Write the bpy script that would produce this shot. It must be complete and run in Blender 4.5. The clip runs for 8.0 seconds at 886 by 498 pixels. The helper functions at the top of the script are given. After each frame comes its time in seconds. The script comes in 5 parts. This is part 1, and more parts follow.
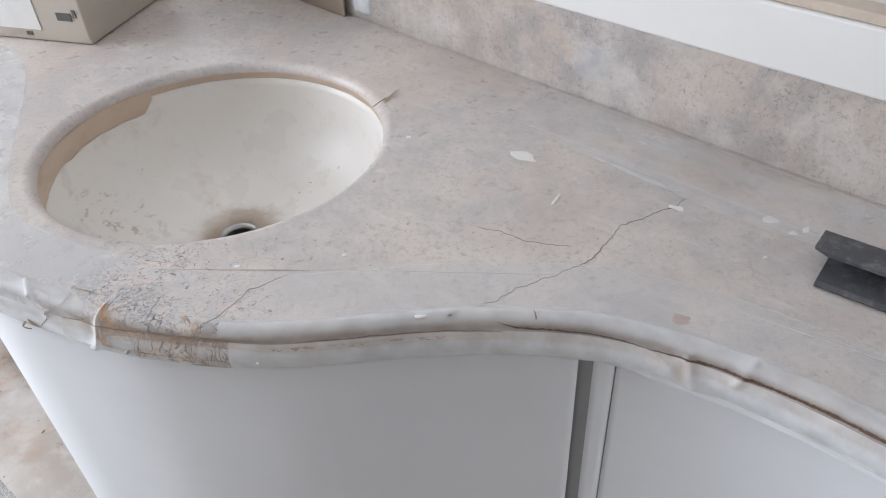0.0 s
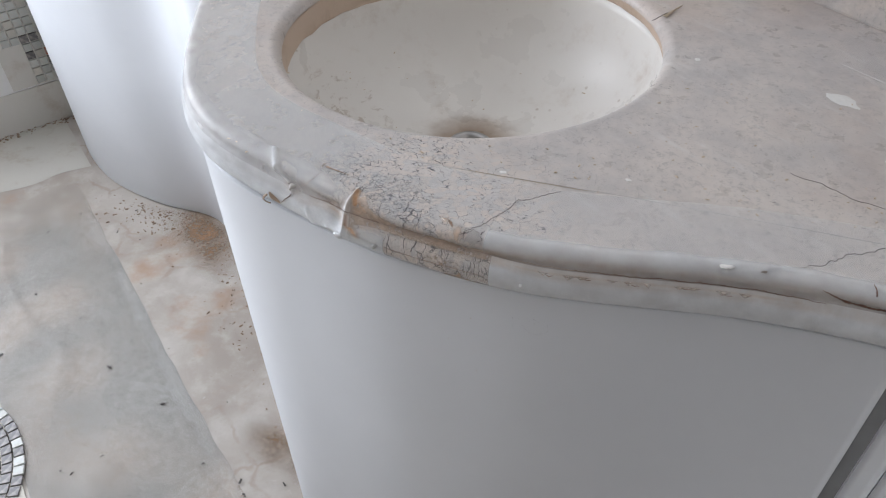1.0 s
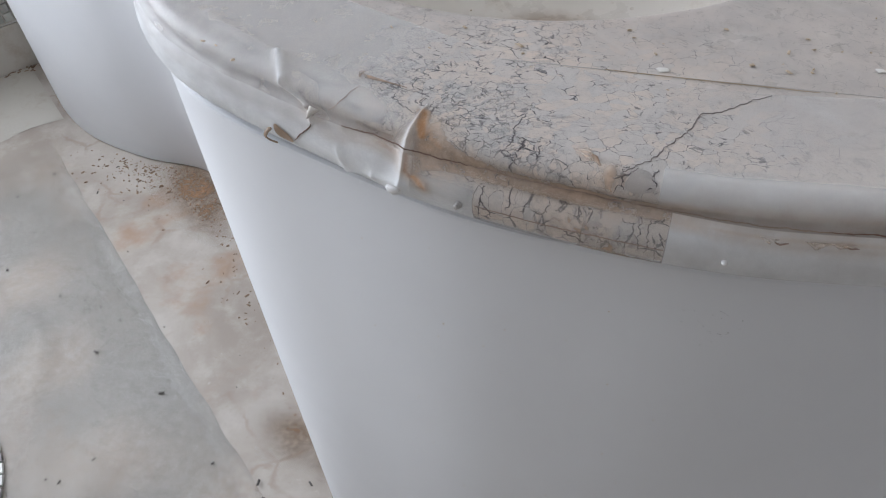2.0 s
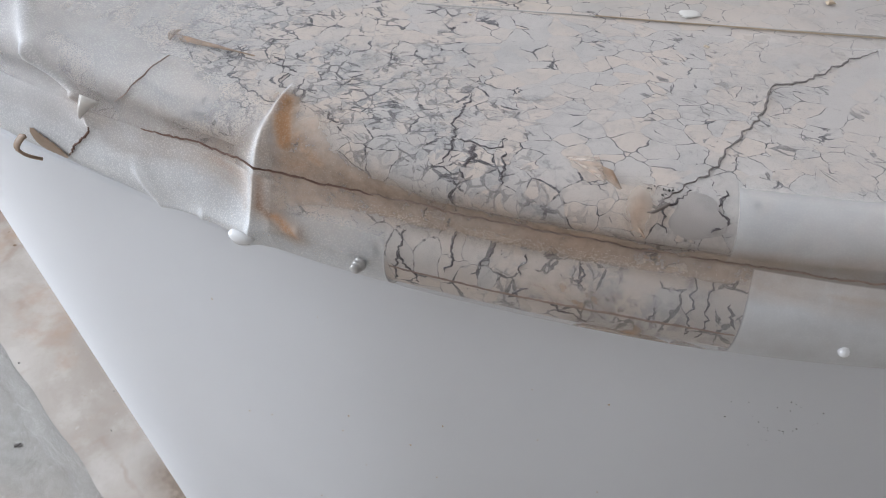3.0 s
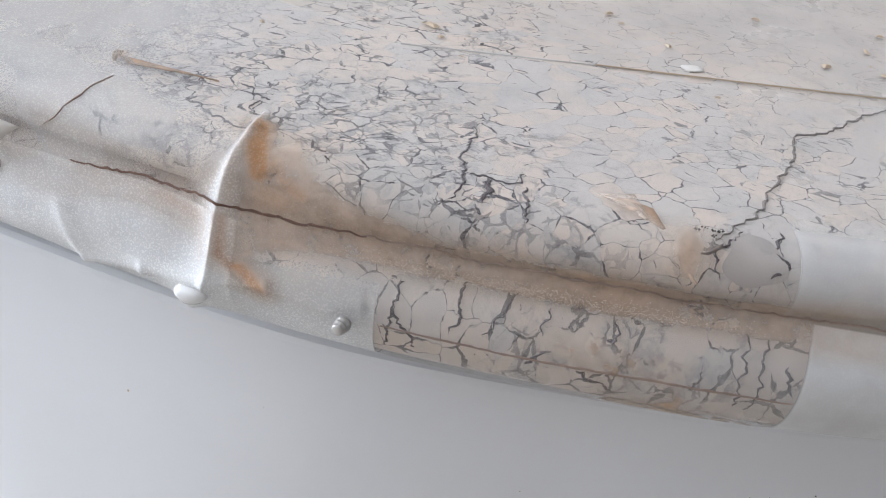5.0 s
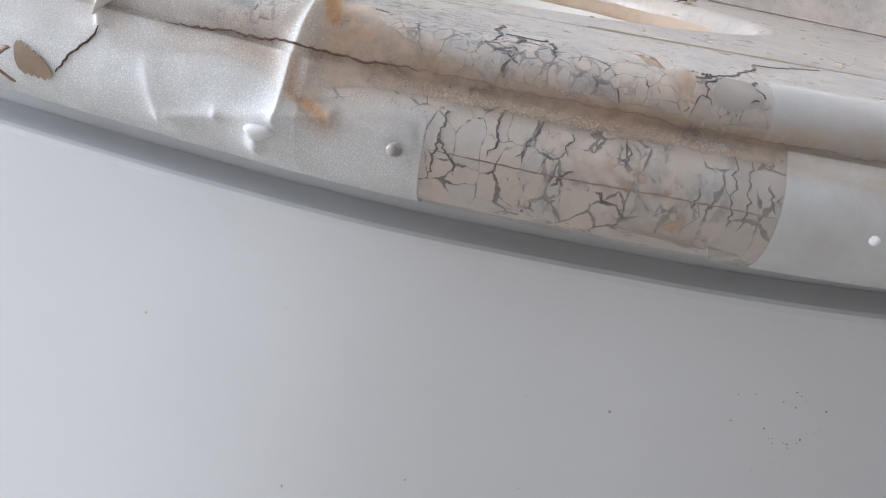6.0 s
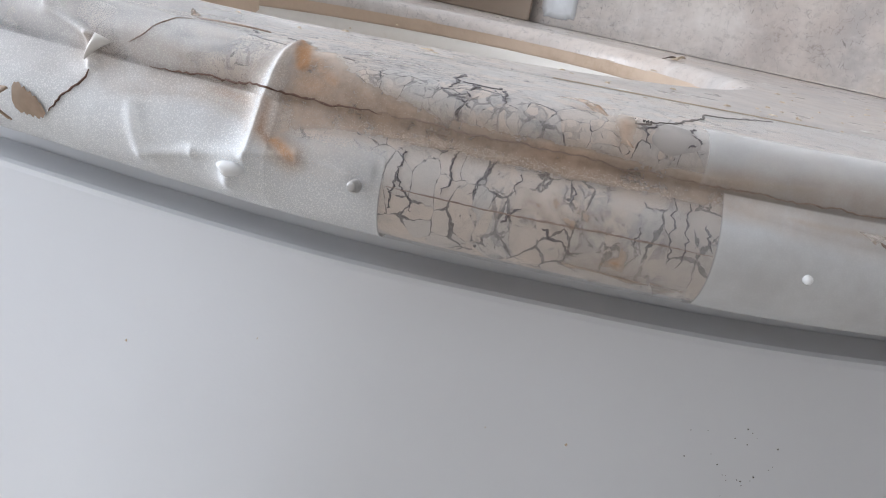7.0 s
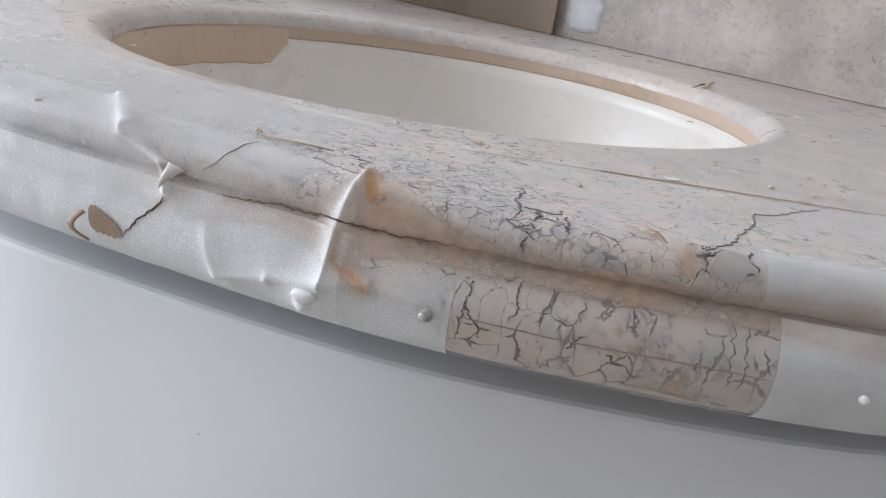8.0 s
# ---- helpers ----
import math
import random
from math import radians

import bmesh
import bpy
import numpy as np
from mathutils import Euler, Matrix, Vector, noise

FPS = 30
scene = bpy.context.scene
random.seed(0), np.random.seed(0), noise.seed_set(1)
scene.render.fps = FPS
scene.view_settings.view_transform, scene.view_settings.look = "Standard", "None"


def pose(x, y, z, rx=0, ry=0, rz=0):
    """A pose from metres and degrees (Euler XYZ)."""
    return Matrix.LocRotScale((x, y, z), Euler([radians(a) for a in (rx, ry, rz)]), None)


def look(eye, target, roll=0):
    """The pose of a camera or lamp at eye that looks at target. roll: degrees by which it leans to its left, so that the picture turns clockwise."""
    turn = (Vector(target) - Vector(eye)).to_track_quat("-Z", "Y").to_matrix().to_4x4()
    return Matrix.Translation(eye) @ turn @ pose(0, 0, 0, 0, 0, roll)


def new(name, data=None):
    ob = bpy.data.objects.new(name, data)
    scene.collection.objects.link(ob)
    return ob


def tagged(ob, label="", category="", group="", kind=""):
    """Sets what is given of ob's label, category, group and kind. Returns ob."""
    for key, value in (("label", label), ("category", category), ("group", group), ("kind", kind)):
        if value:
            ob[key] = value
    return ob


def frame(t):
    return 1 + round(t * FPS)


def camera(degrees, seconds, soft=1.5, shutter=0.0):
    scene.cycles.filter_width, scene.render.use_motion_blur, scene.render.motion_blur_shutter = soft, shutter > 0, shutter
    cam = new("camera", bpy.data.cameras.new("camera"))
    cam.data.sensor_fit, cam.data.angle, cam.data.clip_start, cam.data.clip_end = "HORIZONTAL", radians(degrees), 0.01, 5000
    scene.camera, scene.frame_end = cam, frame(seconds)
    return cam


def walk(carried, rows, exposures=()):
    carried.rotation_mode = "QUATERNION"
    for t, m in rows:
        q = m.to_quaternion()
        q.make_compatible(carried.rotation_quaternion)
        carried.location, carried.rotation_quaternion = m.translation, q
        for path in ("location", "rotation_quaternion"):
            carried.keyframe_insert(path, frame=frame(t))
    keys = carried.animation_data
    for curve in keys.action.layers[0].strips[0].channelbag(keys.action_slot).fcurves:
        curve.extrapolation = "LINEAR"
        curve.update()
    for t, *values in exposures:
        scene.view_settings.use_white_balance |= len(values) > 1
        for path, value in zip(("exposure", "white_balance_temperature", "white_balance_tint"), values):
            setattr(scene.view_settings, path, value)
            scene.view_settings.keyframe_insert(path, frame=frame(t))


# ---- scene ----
cam = camera(60.1, 8.0, soft=1.1)
PATH = [
    (0, (-0.029, 0.05, 1.395), (-0.066, 1.582, 0.11), -3.5),
    (0.5, (-0.099, 0.064, 1.362), (-0.337, 1.563, 0.06), -2.1),
    (1, (-0.174, 0.1, 1.312), (-0.519, 1.512, -0.062), -1.6),
    (1.2, (-0.216, 0.131, 1.292), (-0.578, 1.495, -0.125), -2.7),
    (2.3, (-0.3, 0.319, 1.102), (-0.607, 1.63, -0.377), -6.2),
    (2.5, (-0.314, 0.343, 1.089), (-0.488, 1.693, -0.376), -2.3),
    (3, (-0.307, 0.407, 1.04), (-0.401, 1.703, -0.48), -0.5),
    (3.5, (-0.314, 0.438, 1.025), (-0.416, 1.653, -0.561), -0.9),
    (4, (-0.312, 0.452, 1.022), (-0.384, 1.655, -0.574), 0.3),
    (4.5, (-0.317, 0.449, 1.008), (-0.248, 1.768, -0.493), 4.8),
    (5, (-0.332, 0.417, 1.002), (-0.172, 1.952, -0.27), 7.2),
    (5.2, (-0.343, 0.391, 0.986), (-0.176, 2.012, -0.172), 7.9),
    (6.3, (-0.352, 0.344, 0.928), (-0.058, 2.183, 0.198), 11.0),
    (6.5, (-0.34, 0.343, 0.929), (-0.062, 2.178, 0.183), 10.9),
    (7, (-0.337, 0.331, 0.935), (-0.112, 2.207, 0.28), 11.0),
    (7.5, (-0.353, 0.33, 0.956), (-0.182, 2.224, 0.336), 10.3),
    (8, (-0.359, 0.338, 0.976), (-0.164, 2.195, 0.258), 9.4),
]
walk(cam, [(t, look(eye, target, roll)) for t, eye, target, roll in PATH],
     [(0, -0.06), (0.5, -0.31), (1.0, -0.38), (2.5, -0.52), (3.0, -0.25), (3.5, -0.14), (4.5, 0.0), (5.0, 0.04), (6.5, 0.02), (7.0, 0.02), (7.5, -0.14), (8.0, -0.17)])

# ---------------------------------------------------------------- light
world = bpy.data.worlds.new("world")
world.use_nodes = True
scene.world = world
wn = world.node_tree
sky = wn.nodes.new("ShaderNodeTexSky")
sky.sky_type = "NISHITA"
sky.sun_disc = False
sky.sun_elevation = radians(35)
sky.sun_rotation = radians(200)
wn.links.new(sky.outputs[0], wn.nodes["Background"].inputs[0])
wn.nodes["Background"].inputs[1].default_value = 0.1

# plan frame of the washstand: a runs along the back wall, n away from it into the room
OX, OY, TOP = 0.12, 0.939, 0.908
AX, AY = 0.7297, -0.6837
NX, NY = -0.6837, -0.7297
BOTTOM = 0.860
# section of the edge: a small round above, set back, and a larger one below
SET, RX1, RZ1 = 0.0075, 0.0095, 0.0075
RX2, RZ2 = 0.014, (0.908 - 0.860 - 2 * 0.0075) / 2


def W(a, n, z=0.0):
    return Vector((OX + AX * a + NX * n, OY + AY * a + NY * n, z))


def an(x, y):
    return ((x - OX) * AX + (y - OY) * AY, (x - OX) * NX + (y - OY) * NY)


def lamp(name, place, target, sx, sy, watts, colour):
    data = bpy.data.lights.new(name, "AREA")
    data.shape, data.size, data.size_y, data.energy, data.color = "RECTANGLE", sx, sy, watts, colour
    ob = new(name, data)
    ob.matrix_world = look(place, target)
    return ob


SIDE = -1.977
lamp("window_light", W(SIDE - 0.05, 1.75, 1.42), W(SIDE + 1, 1.75, 1.42), 1.5, 1.75, 97, (0.845, 0.90, 1.0))
# weak warm fill added from the room side; no such source is known
lamp("fill_light", W(0.9, 3.25, 1.35), W(0.9, 2.0, 1.3), 0.9, 1.9, 3, (1.0, 0.94, 0.90))


# ---------------------------------------------------------------- materials
class Mat:
    """A small helper that chains shader nodes."""

    def __init__(self, name):
        self.m = bpy.data.materials.new(name)
        self.m.use_nodes = True
        self.t = self.m.node_tree
        self.p = self.t.nodes["Principled BSDF"]
        self.out = self.t.nodes["Material Output"]
        self.co = self.t.nodes.new("ShaderNodeTexCoord").outputs["Object"]

    def link(self, a, b):
        self.t.links.new(a, b)

    def put(self, sock, v):
        if isinstance(v, bpy.types.NodeSocket):
            self.link(v, sock)
        else:
            sock.default_value = v

    def noise(self, scale, detail=4.0, rough=0.55, vec=None, colour=False):
        n = self.t.nodes.new("ShaderNodeTexNoise")
        n.inputs["Scale"].default_value = scale
        n.inputs["Detail"].default_value = detail
        n.inputs["Roughness"].default_value = rough
        self.link(vec or self.co, n.inputs["Vector"])
        return n.outputs["Color" if colour else "Fac"]

    def voro(self, scale, feature="DISTANCE_TO_EDGE", vec=None, out="Distance", rand=1.0):
        n = self.t.nodes.new("ShaderNodeTexVoronoi")
        n.feature = feature
        n.inputs["Scale"].default_value = scale
        n.inputs["Randomness"].default_value = rand
        self.link(vec or self.co, n.inputs["Vector"])
        return n.outputs[out]

    def math(self, op, a, b=0.0, clamp=False):
        n = self.t.nodes.new("ShaderNodeMath")
        n.operation, n.use_clamp = op, clamp
        self.put(n.inputs[0], a)
        self.put(n.inputs[1], b)
        return n.outputs[0]

    def vec(self, op, a, b):
        n = self.t.nodes.new("ShaderNodeVectorMath")
        n.operation = op
        self.put(n.inputs[0], a)
        self.put(n.inputs[3] if op == "SCALE" else n.inputs[1], b)
        return n.outputs[0]

    def step(self, v, lo, hi, to0=0.0, to1=1.0):
        n = self.t.nodes.new("ShaderNodeMapRange")
        n.interpolation_type = "SMOOTHSTEP"
        self.put(n.inputs[0], v)
        n.inputs[1].default_value, n.inputs[2].default_value = lo, hi
        n.inputs[3].default_value, n.inputs[4].default_value = to0, to1
        return n.outputs[0]

    def mix(self, fac, a, b):
        n = self.t.nodes.new("ShaderNodeMix")
        n.data_type = "RGBA"
        self.put(n.inputs[0], fac)
        for sock, v in ((n.inputs[6], a), (n.inputs[7], b)):
            self.put(sock, (*v, 1.0) if isinstance(v, tuple) and len(v) == 3 else v)
        return n.outputs[2]

    def warp(self, scale, amount, detail=3.0, vec=None):
        c = self.noise(scale, detail, vec=vec, colour=True)
        c = self.vec("SUBTRACT", c, (0.5, 0.5, 0.5))
        return self.vec("ADD", vec or self.co, self.vec("SCALE", c, amount))

    def attr(self, name):
        n = self.t.nodes.new("ShaderNodeAttribute")
        n.attribute_name = name
        return n.outputs["Fac"]

    def rand(self):
        return self.t.nodes.new("ShaderNodeObjectInfo").outputs["Random"]

    def island(self):
        return self.t.nodes.new("ShaderNodeNewGeometry").outputs["Random Per Island"]

    def bump(self, height, dist=0.001, strength=0.5):
        n = self.t.nodes.new("ShaderNodeBump")
        n.inputs["Strength"].default_value = strength
        n.inputs["Distance"].default_value = dist
        self.link(height, n.inputs["Height"])
        self.link(n.outputs[0], self.p.inputs["Normal"])
        return n.outputs[0]

    def set(self, colour=None, rough=None, metal=None, spec=None):
        for key, v in (("Base Color", colour), ("Roughness", rough), ("Metallic", metal), ("Specular IOR Level", spec)):
            if v is not None:
                self.put(self.p.inputs[key], (*v, 1.0) if isinstance(v, tuple) and len(v) == 3 else v)
        return self


def plain(name, colour, rough=0.5, metal=0.0, vary=0.12, scale=60.0, bump=0.0):
    m = Mat(name)
    dark = tuple(c * (1 - vary) for c in colour)
    lite = tuple(min(1.0, c * (1 + vary)) for c in colour)
    n = m.noise(scale)
    m.set(m.mix(n, dark, lite), m.step(m.noise(scale * 0.3), 0.3, 0.7, rough * 0.85, min(1.0, rough * 1.15)), metal)
    if bump:
        m.bump(m.noise(scale * 4), bump, 0.6)
    return m.m


def marble(name, tone=(0.62, 0.555, 0.515), veins=1.0, dusty=0.0, rough=0.33, veil=0.0, dashes=0.85, cloud=0.35):
    m = Mat(name)
    big = m.noise(6.0, 5)
    mid = m.noise(28.0, 6, 0.6)
    fine = m.noise(190.0, 4)
    grey = tuple(c * f for c, f in zip(tone, (0.78, 0.81, 0.84)))
    pale = tuple(c * f for c, f in zip(tone, (1.12, 1.10, 1.06)))
    c = m.mix(m.step(mid, 0.35, 0.68), grey, tone)
    c = m.mix(m.step(big, 0.42, 0.66), c, pale)
    c = m.mix(m.math("MULTIPLY", m.step(fine, 0.45, 0.7), 0.25), c, grey)
    sc = m.vec("MULTIPLY", m.co, (1.0, 1.35, 0.6))
    p1 = m.warp(30.0, 0.012, 3, sc)
    p2 = m.warp(420.0, 0.0012, 3, m.warp(150.0, 0.0024, 2, p1))
    # the shattered zone of the stone, close by the front of the basin
    d = m.t.nodes.new("ShaderNodeVectorMath")
    d.operation = "DISTANCE"
    m.link(m.vec("MULTIPLY", m.co, (0.8, 1.0, 1.0)), d.inputs[0])
    d.inputs[1].default_value = (-0.310 * 0.8, 0.566, 0.895)
    near = m.step(m.math("ADD", d.outputs["Value"], m.math("MULTIPLY", m.math("SUBTRACT", m.noise(24.0), 0.5), 0.09)), 0.05, 0.135, 1.0, 0.0)
    sep = m.t.nodes.new("ShaderNodeSeparateXYZ")
    m.link(m.co, sep.inputs[0])
    high = m.step(sep.outputs[2], 0.894, 0.904, 0.0, 1.0)
    west = m.step(sep.outputs[0], -0.325, -0.262, 1.0, 0.0)
    # pale fragments, each of its own tint, as broken as the veins between them
    tint = m.step(m.voro(135.0, "F1", vec=p2, out="Color"), 0.25, 0.75)
    chunk = m.mix(tint, tuple(x * f for x, f in zip(tone, (1.00, 1.05, 1.08))), tuple(x * f for x, f in zip(tone, (1.14, 1.10, 1.04))))
    chunk = m.mix(m.step(m.noise(240.0, 5, 0.65), 0.40, 0.72, 0.0, 0.35), chunk, grey)
    c = m.mix(m.math("MULTIPLY", near, 0.85), c, chunk)
    rest = m.step(near, 0.0, 1.0, 1.0, 0.25)
    # long thin veins, wide and dark where fragments part, and small rubble between them
    wide = m.step(m.noise(150.0, 5, 0.65), 0.41, 0.74, 0.0, 0.072)
    gate1 = m.step(m.noise(75.0, 6, 0.7), 0.46, 0.52)
    edge1 = m.voro(135.0, vec=p2)
    slim = m.math("MULTIPLY", wide, m.math("MAXIMUM", m.step(west, 0.0, 1.0, 0.5, 1.0), m.step(high, 0.0, 1.0, 1.0, 0.0)))
    v1 = m.math("MULTIPLY", m.math("LESS_THAN", edge1, slim), gate1)
    rubble = m.math("MULTIPLY", m.step(m.noise(36.0, 5, 0.6), 0.47, 0.57), m.math("MULTIPLY", near, m.math("MULTIPLY", high, m.step(west, 0.0, 1.0, 0.25, 1.0))))
    across = m.math("ADD", m.math("ADD", sep.outputs[0], sep.outputs[1]), m.math("MULTIPLY", m.math("SUBTRACT", m.noise(42.0, 4), 0.5), 0.03))
    band = m.step(m.math("ABSOLUTE", m.math("SUBTRACT", across, 0.235)), 0.006, 0.024, 1.0, 0.0)
    band = m.math("MULTIPLY", m.math("MULTIPLY", band, near), m.math("MULTIPLY", m.step(sep.outputs[2], 0.890, 0.898), m.step(m.noise(64.0, 4, 0.6), 0.40, 0.52)))
    rubble = m.math("MAXIMUM", m.math("MULTIPLY", rubble, 0.7), band)
    below = m.math("MULTIPLY", m.math("SUBTRACT", 1.0, high), m.math("MULTIPLY", near, m.math("MULTIPLY", m.step(sep.outputs[0], -0.312, -0.296), m.step(sep.outputs[0], -0.262, -0.246, 1.0, 0.0))))
    rubble = m.math("MAXIMUM", rubble, m.math("MULTIPLY", below, m.step(m.noise(55.0, 5, 0.6), 0.45, 0.55, 0.0, 0.8)))
    edge2 = m.voro(210.0, vec=p2)
    v2 = m.math("MULTIPLY", m.math("LESS_THAN", edge2, m.step(m.noise(260.0, 4), 0.40, 0.70, 0.0, 0.13)), rubble)
    shard = m.math("MULTIPLY", m.math("LESS_THAN", m.voro(300.0, "F1", vec=p2, out="Color"), 0.44), rubble)
    # short slanting dashes in the quieter stone
    slant = m.t.nodes.new("ShaderNodeMapping")
    slant.inputs["Rotation"].default_value = (0.0, 0.0, radians(34))
    m.link(m.warp(40.0, 0.012, 3), slant.inputs[0])
    short = m.vec("MULTIPLY", slant.outputs[0], (1.0, 3.6, 2.0))
    v3 = m.math("MULTIPLY", m.math("LESS_THAN", m.voro(105.0, vec=short), m.step(m.noise(130.0, 3), 0.42, 0.70, 0.0, 0.10)), m.math("MULTIPLY", m.step(m.noise(190.0, 3), 0.50, 0.55), m.math("MULTIPLY", high, m.step(m.noise(26.0, 4), 0.42, 0.54))))
    v = m.math("MAXIMUM", m.math("MULTIPLY", v1, m.step(high, 0.0, 1.0, 0.85, 1.0)), m.math("MAXIMUM", m.math("MULTIPLY", v2, 0.85), m.math("MULTIPLY", v3, 0.75)))
    v = m.math("MULTIPLY", v, m.math("MULTIPLY", m.step(near, 0.0, 1.0, 0.45, 1.0), veins), True)
    c = m.mix(m.math("MULTIPLY", shard, m.step(m.noise(800.0, 3, 0.7), 0.36, 0.60, 0.25, 0.85)), c, (0.33, 0.325, 0.335))
    hair = m.math("MULTIPLY", m.step(edge1, 0.006, 0.022, 1.0, 0.0), m.math("MULTIPLY", near, m.step(m.noise(48.0, 5, 0.6), 0.40, 0.60, 0.05, 0.55)))
    c = m.mix(hair, c, (0.33, 0.305, 0.30))
    haze = m.math("MULTIPLY", m.step(m.noise(30.0, 5, 0.6), 0.50, 0.66), m.math("MULTIPLY", near, 0.45))
    c = m.mix(haze, c, (0.44, 0.435, 0.43))
    c = m.mix(v, c, m.mix(m.step(m.noise(520.0, 4, 0.7), 0.40, 0.66), (0.045, 0.036, 0.042), (0.19, 0.178, 0.187)))
    if veil:
        away = m.math("MULTIPLY", m.math("SUBTRACT", 1.0, near), m.step(m.noise(16.0, 6, 0.65), 0.25, 0.75, 0.35 * veil, veil))
        c = m.mix(away, c, (0.56, 0.525, 0.505))
    if dusty:
        c = m.mix(m.math("MULTIPLY", m.step(m.noise(14.0, 6, 0.65), 0.40, 0.70), dusty), c, (0.66, 0.63, 0.60))
        c = m.mix(m.math("MULTIPLY", m.step(m.noise(7.0, 5), 0.56, 0.74), dusty * 0.7), c, (0.45, 0.32, 0.23))
    dash = m.voro(62.0, "F1", vec=m.vec("MULTIPLY", m.warp(30.0, 0.03, 5), (1.2, 4.2, 2.0)))
    dash = m.math("MULTIPLY", m.step(dash, 0.06, 0.14, 1.0, 0.0), m.math("MULTIPLY", m.step(m.noise(12.0, 5, 0.6), 0.50, 0.64), rest))
    c = m.mix(m.math("MULTIPLY", dash, dashes), c, (0.17, 0.145, 0.135))
    mott = m.noise(95.0, 7, 0.75)
    c = m.mix(m.math("MULTIPLY", m.step(mott, 0.52, 0.68, 0.0, 0.50), rest), c, tuple(x * 0.64 for x in tone))
    c = m.mix(m.math("MULTIPLY", m.step(mott, 0.30, 0.46, 0.25, 0.0), rest), c, (0.72, 0.68, 0.655))
    warm = m.math("MULTIPLY", m.math("MULTIPLY", m.step(m.noise(4.5, 6, 0.65), 0.46, 0.68), cloud), rest)
    c = m.mix(warm, c, tuple(x * f for x, f in zip(tone, (0.80, 0.70, 0.64))))
    # wiped plaster dust: long faint streaks
    streak = m.t.nodes.new("ShaderNodeMapping")
    streak.inputs["Rotation"].default_value = (0.0, 0.0, radians(40))
    m.link(m.co, streak.inputs[0])
    wiped = m.noise(30.0, 6, 0.7, m.vec("MULTIPLY", streak.outputs[0], (0.35, 2.2, 1.0)))
    c = m.mix(m.math("MULTIPLY", m.step(wiped, 0.52, 0.74, 0.0, 0.42), rest), c, (0.70, 0.68, 0.66))
    scuff = m.math("MULTIPLY", m.math("MULTIPLY", m.step(m.noise(48.0, 8, 0.8), 0.60, 0.72), 0.38), rest)
    c = m.mix(scuff, c, (0.76, 0.74, 0.72))
    m.set(c, m.step(m.noise(50.0), 0.3, 0.7, rough * 0.8, min(1.0, rough * 1.35)), spec=0.45)
    m.bump(m.math("SUBTRACT", m.math("MULTIPLY", m.noise(300.0, 3), 0.3), v), 0.0005, 0.35)
    return m.m


def floor_marble(name):
    """Smooth beige floor marble: broad soft clouds, a film of dust, rusty damp patches."""
    m = Mat(name)
    c = m.mix(m.step(m.noise(4.0, 6, 0.6, m.warp(3.0, 0.25)), 0.34, 0.66), (0.33, 0.285, 0.245), (0.45, 0.41, 0.365))
    c = m.mix(m.step(m.noise(16.0, 6, 0.6), 0.46, 0.70, 0.0, 0.5), c, (0.50, 0.47, 0.43))
    c = m.mix(m.step(m.noise(5.5, 5), 0.55, 0.72, 0.0, 0.8), c, (0.36, 0.235, 0.155))
    vein = m.step(m.voro(7.0, vec=m.warp(9.0, 0.09, 5)), 0.0, 0.05, 1.0, 0.0)
    c = m.mix(m.math("MULTIPLY", vein, m.step(m.noise(9.0, 4), 0.48, 0.62, 0.0, 0.5)), c, (0.30, 0.22, 0.165))
    c = m.mix(m.step(m.noise(120.0, 6, 0.7), 0.56, 0.72, 0.0, 0.40), c, (0.30, 0.235, 0.185))
    c = m.mix(m.step(m.noise(60.0, 7, 0.75), 0.60, 0.74, 0.0, 0.35), c, (0.70, 0.67, 0.63))
    m.set(c, m.step(m.noise(12.0), 0.3, 0.7, 0.38, 0.60), spec=0.4)
    m.bump(m.noise(260.0, 4), 0.0006, 0.3)
    return m.m


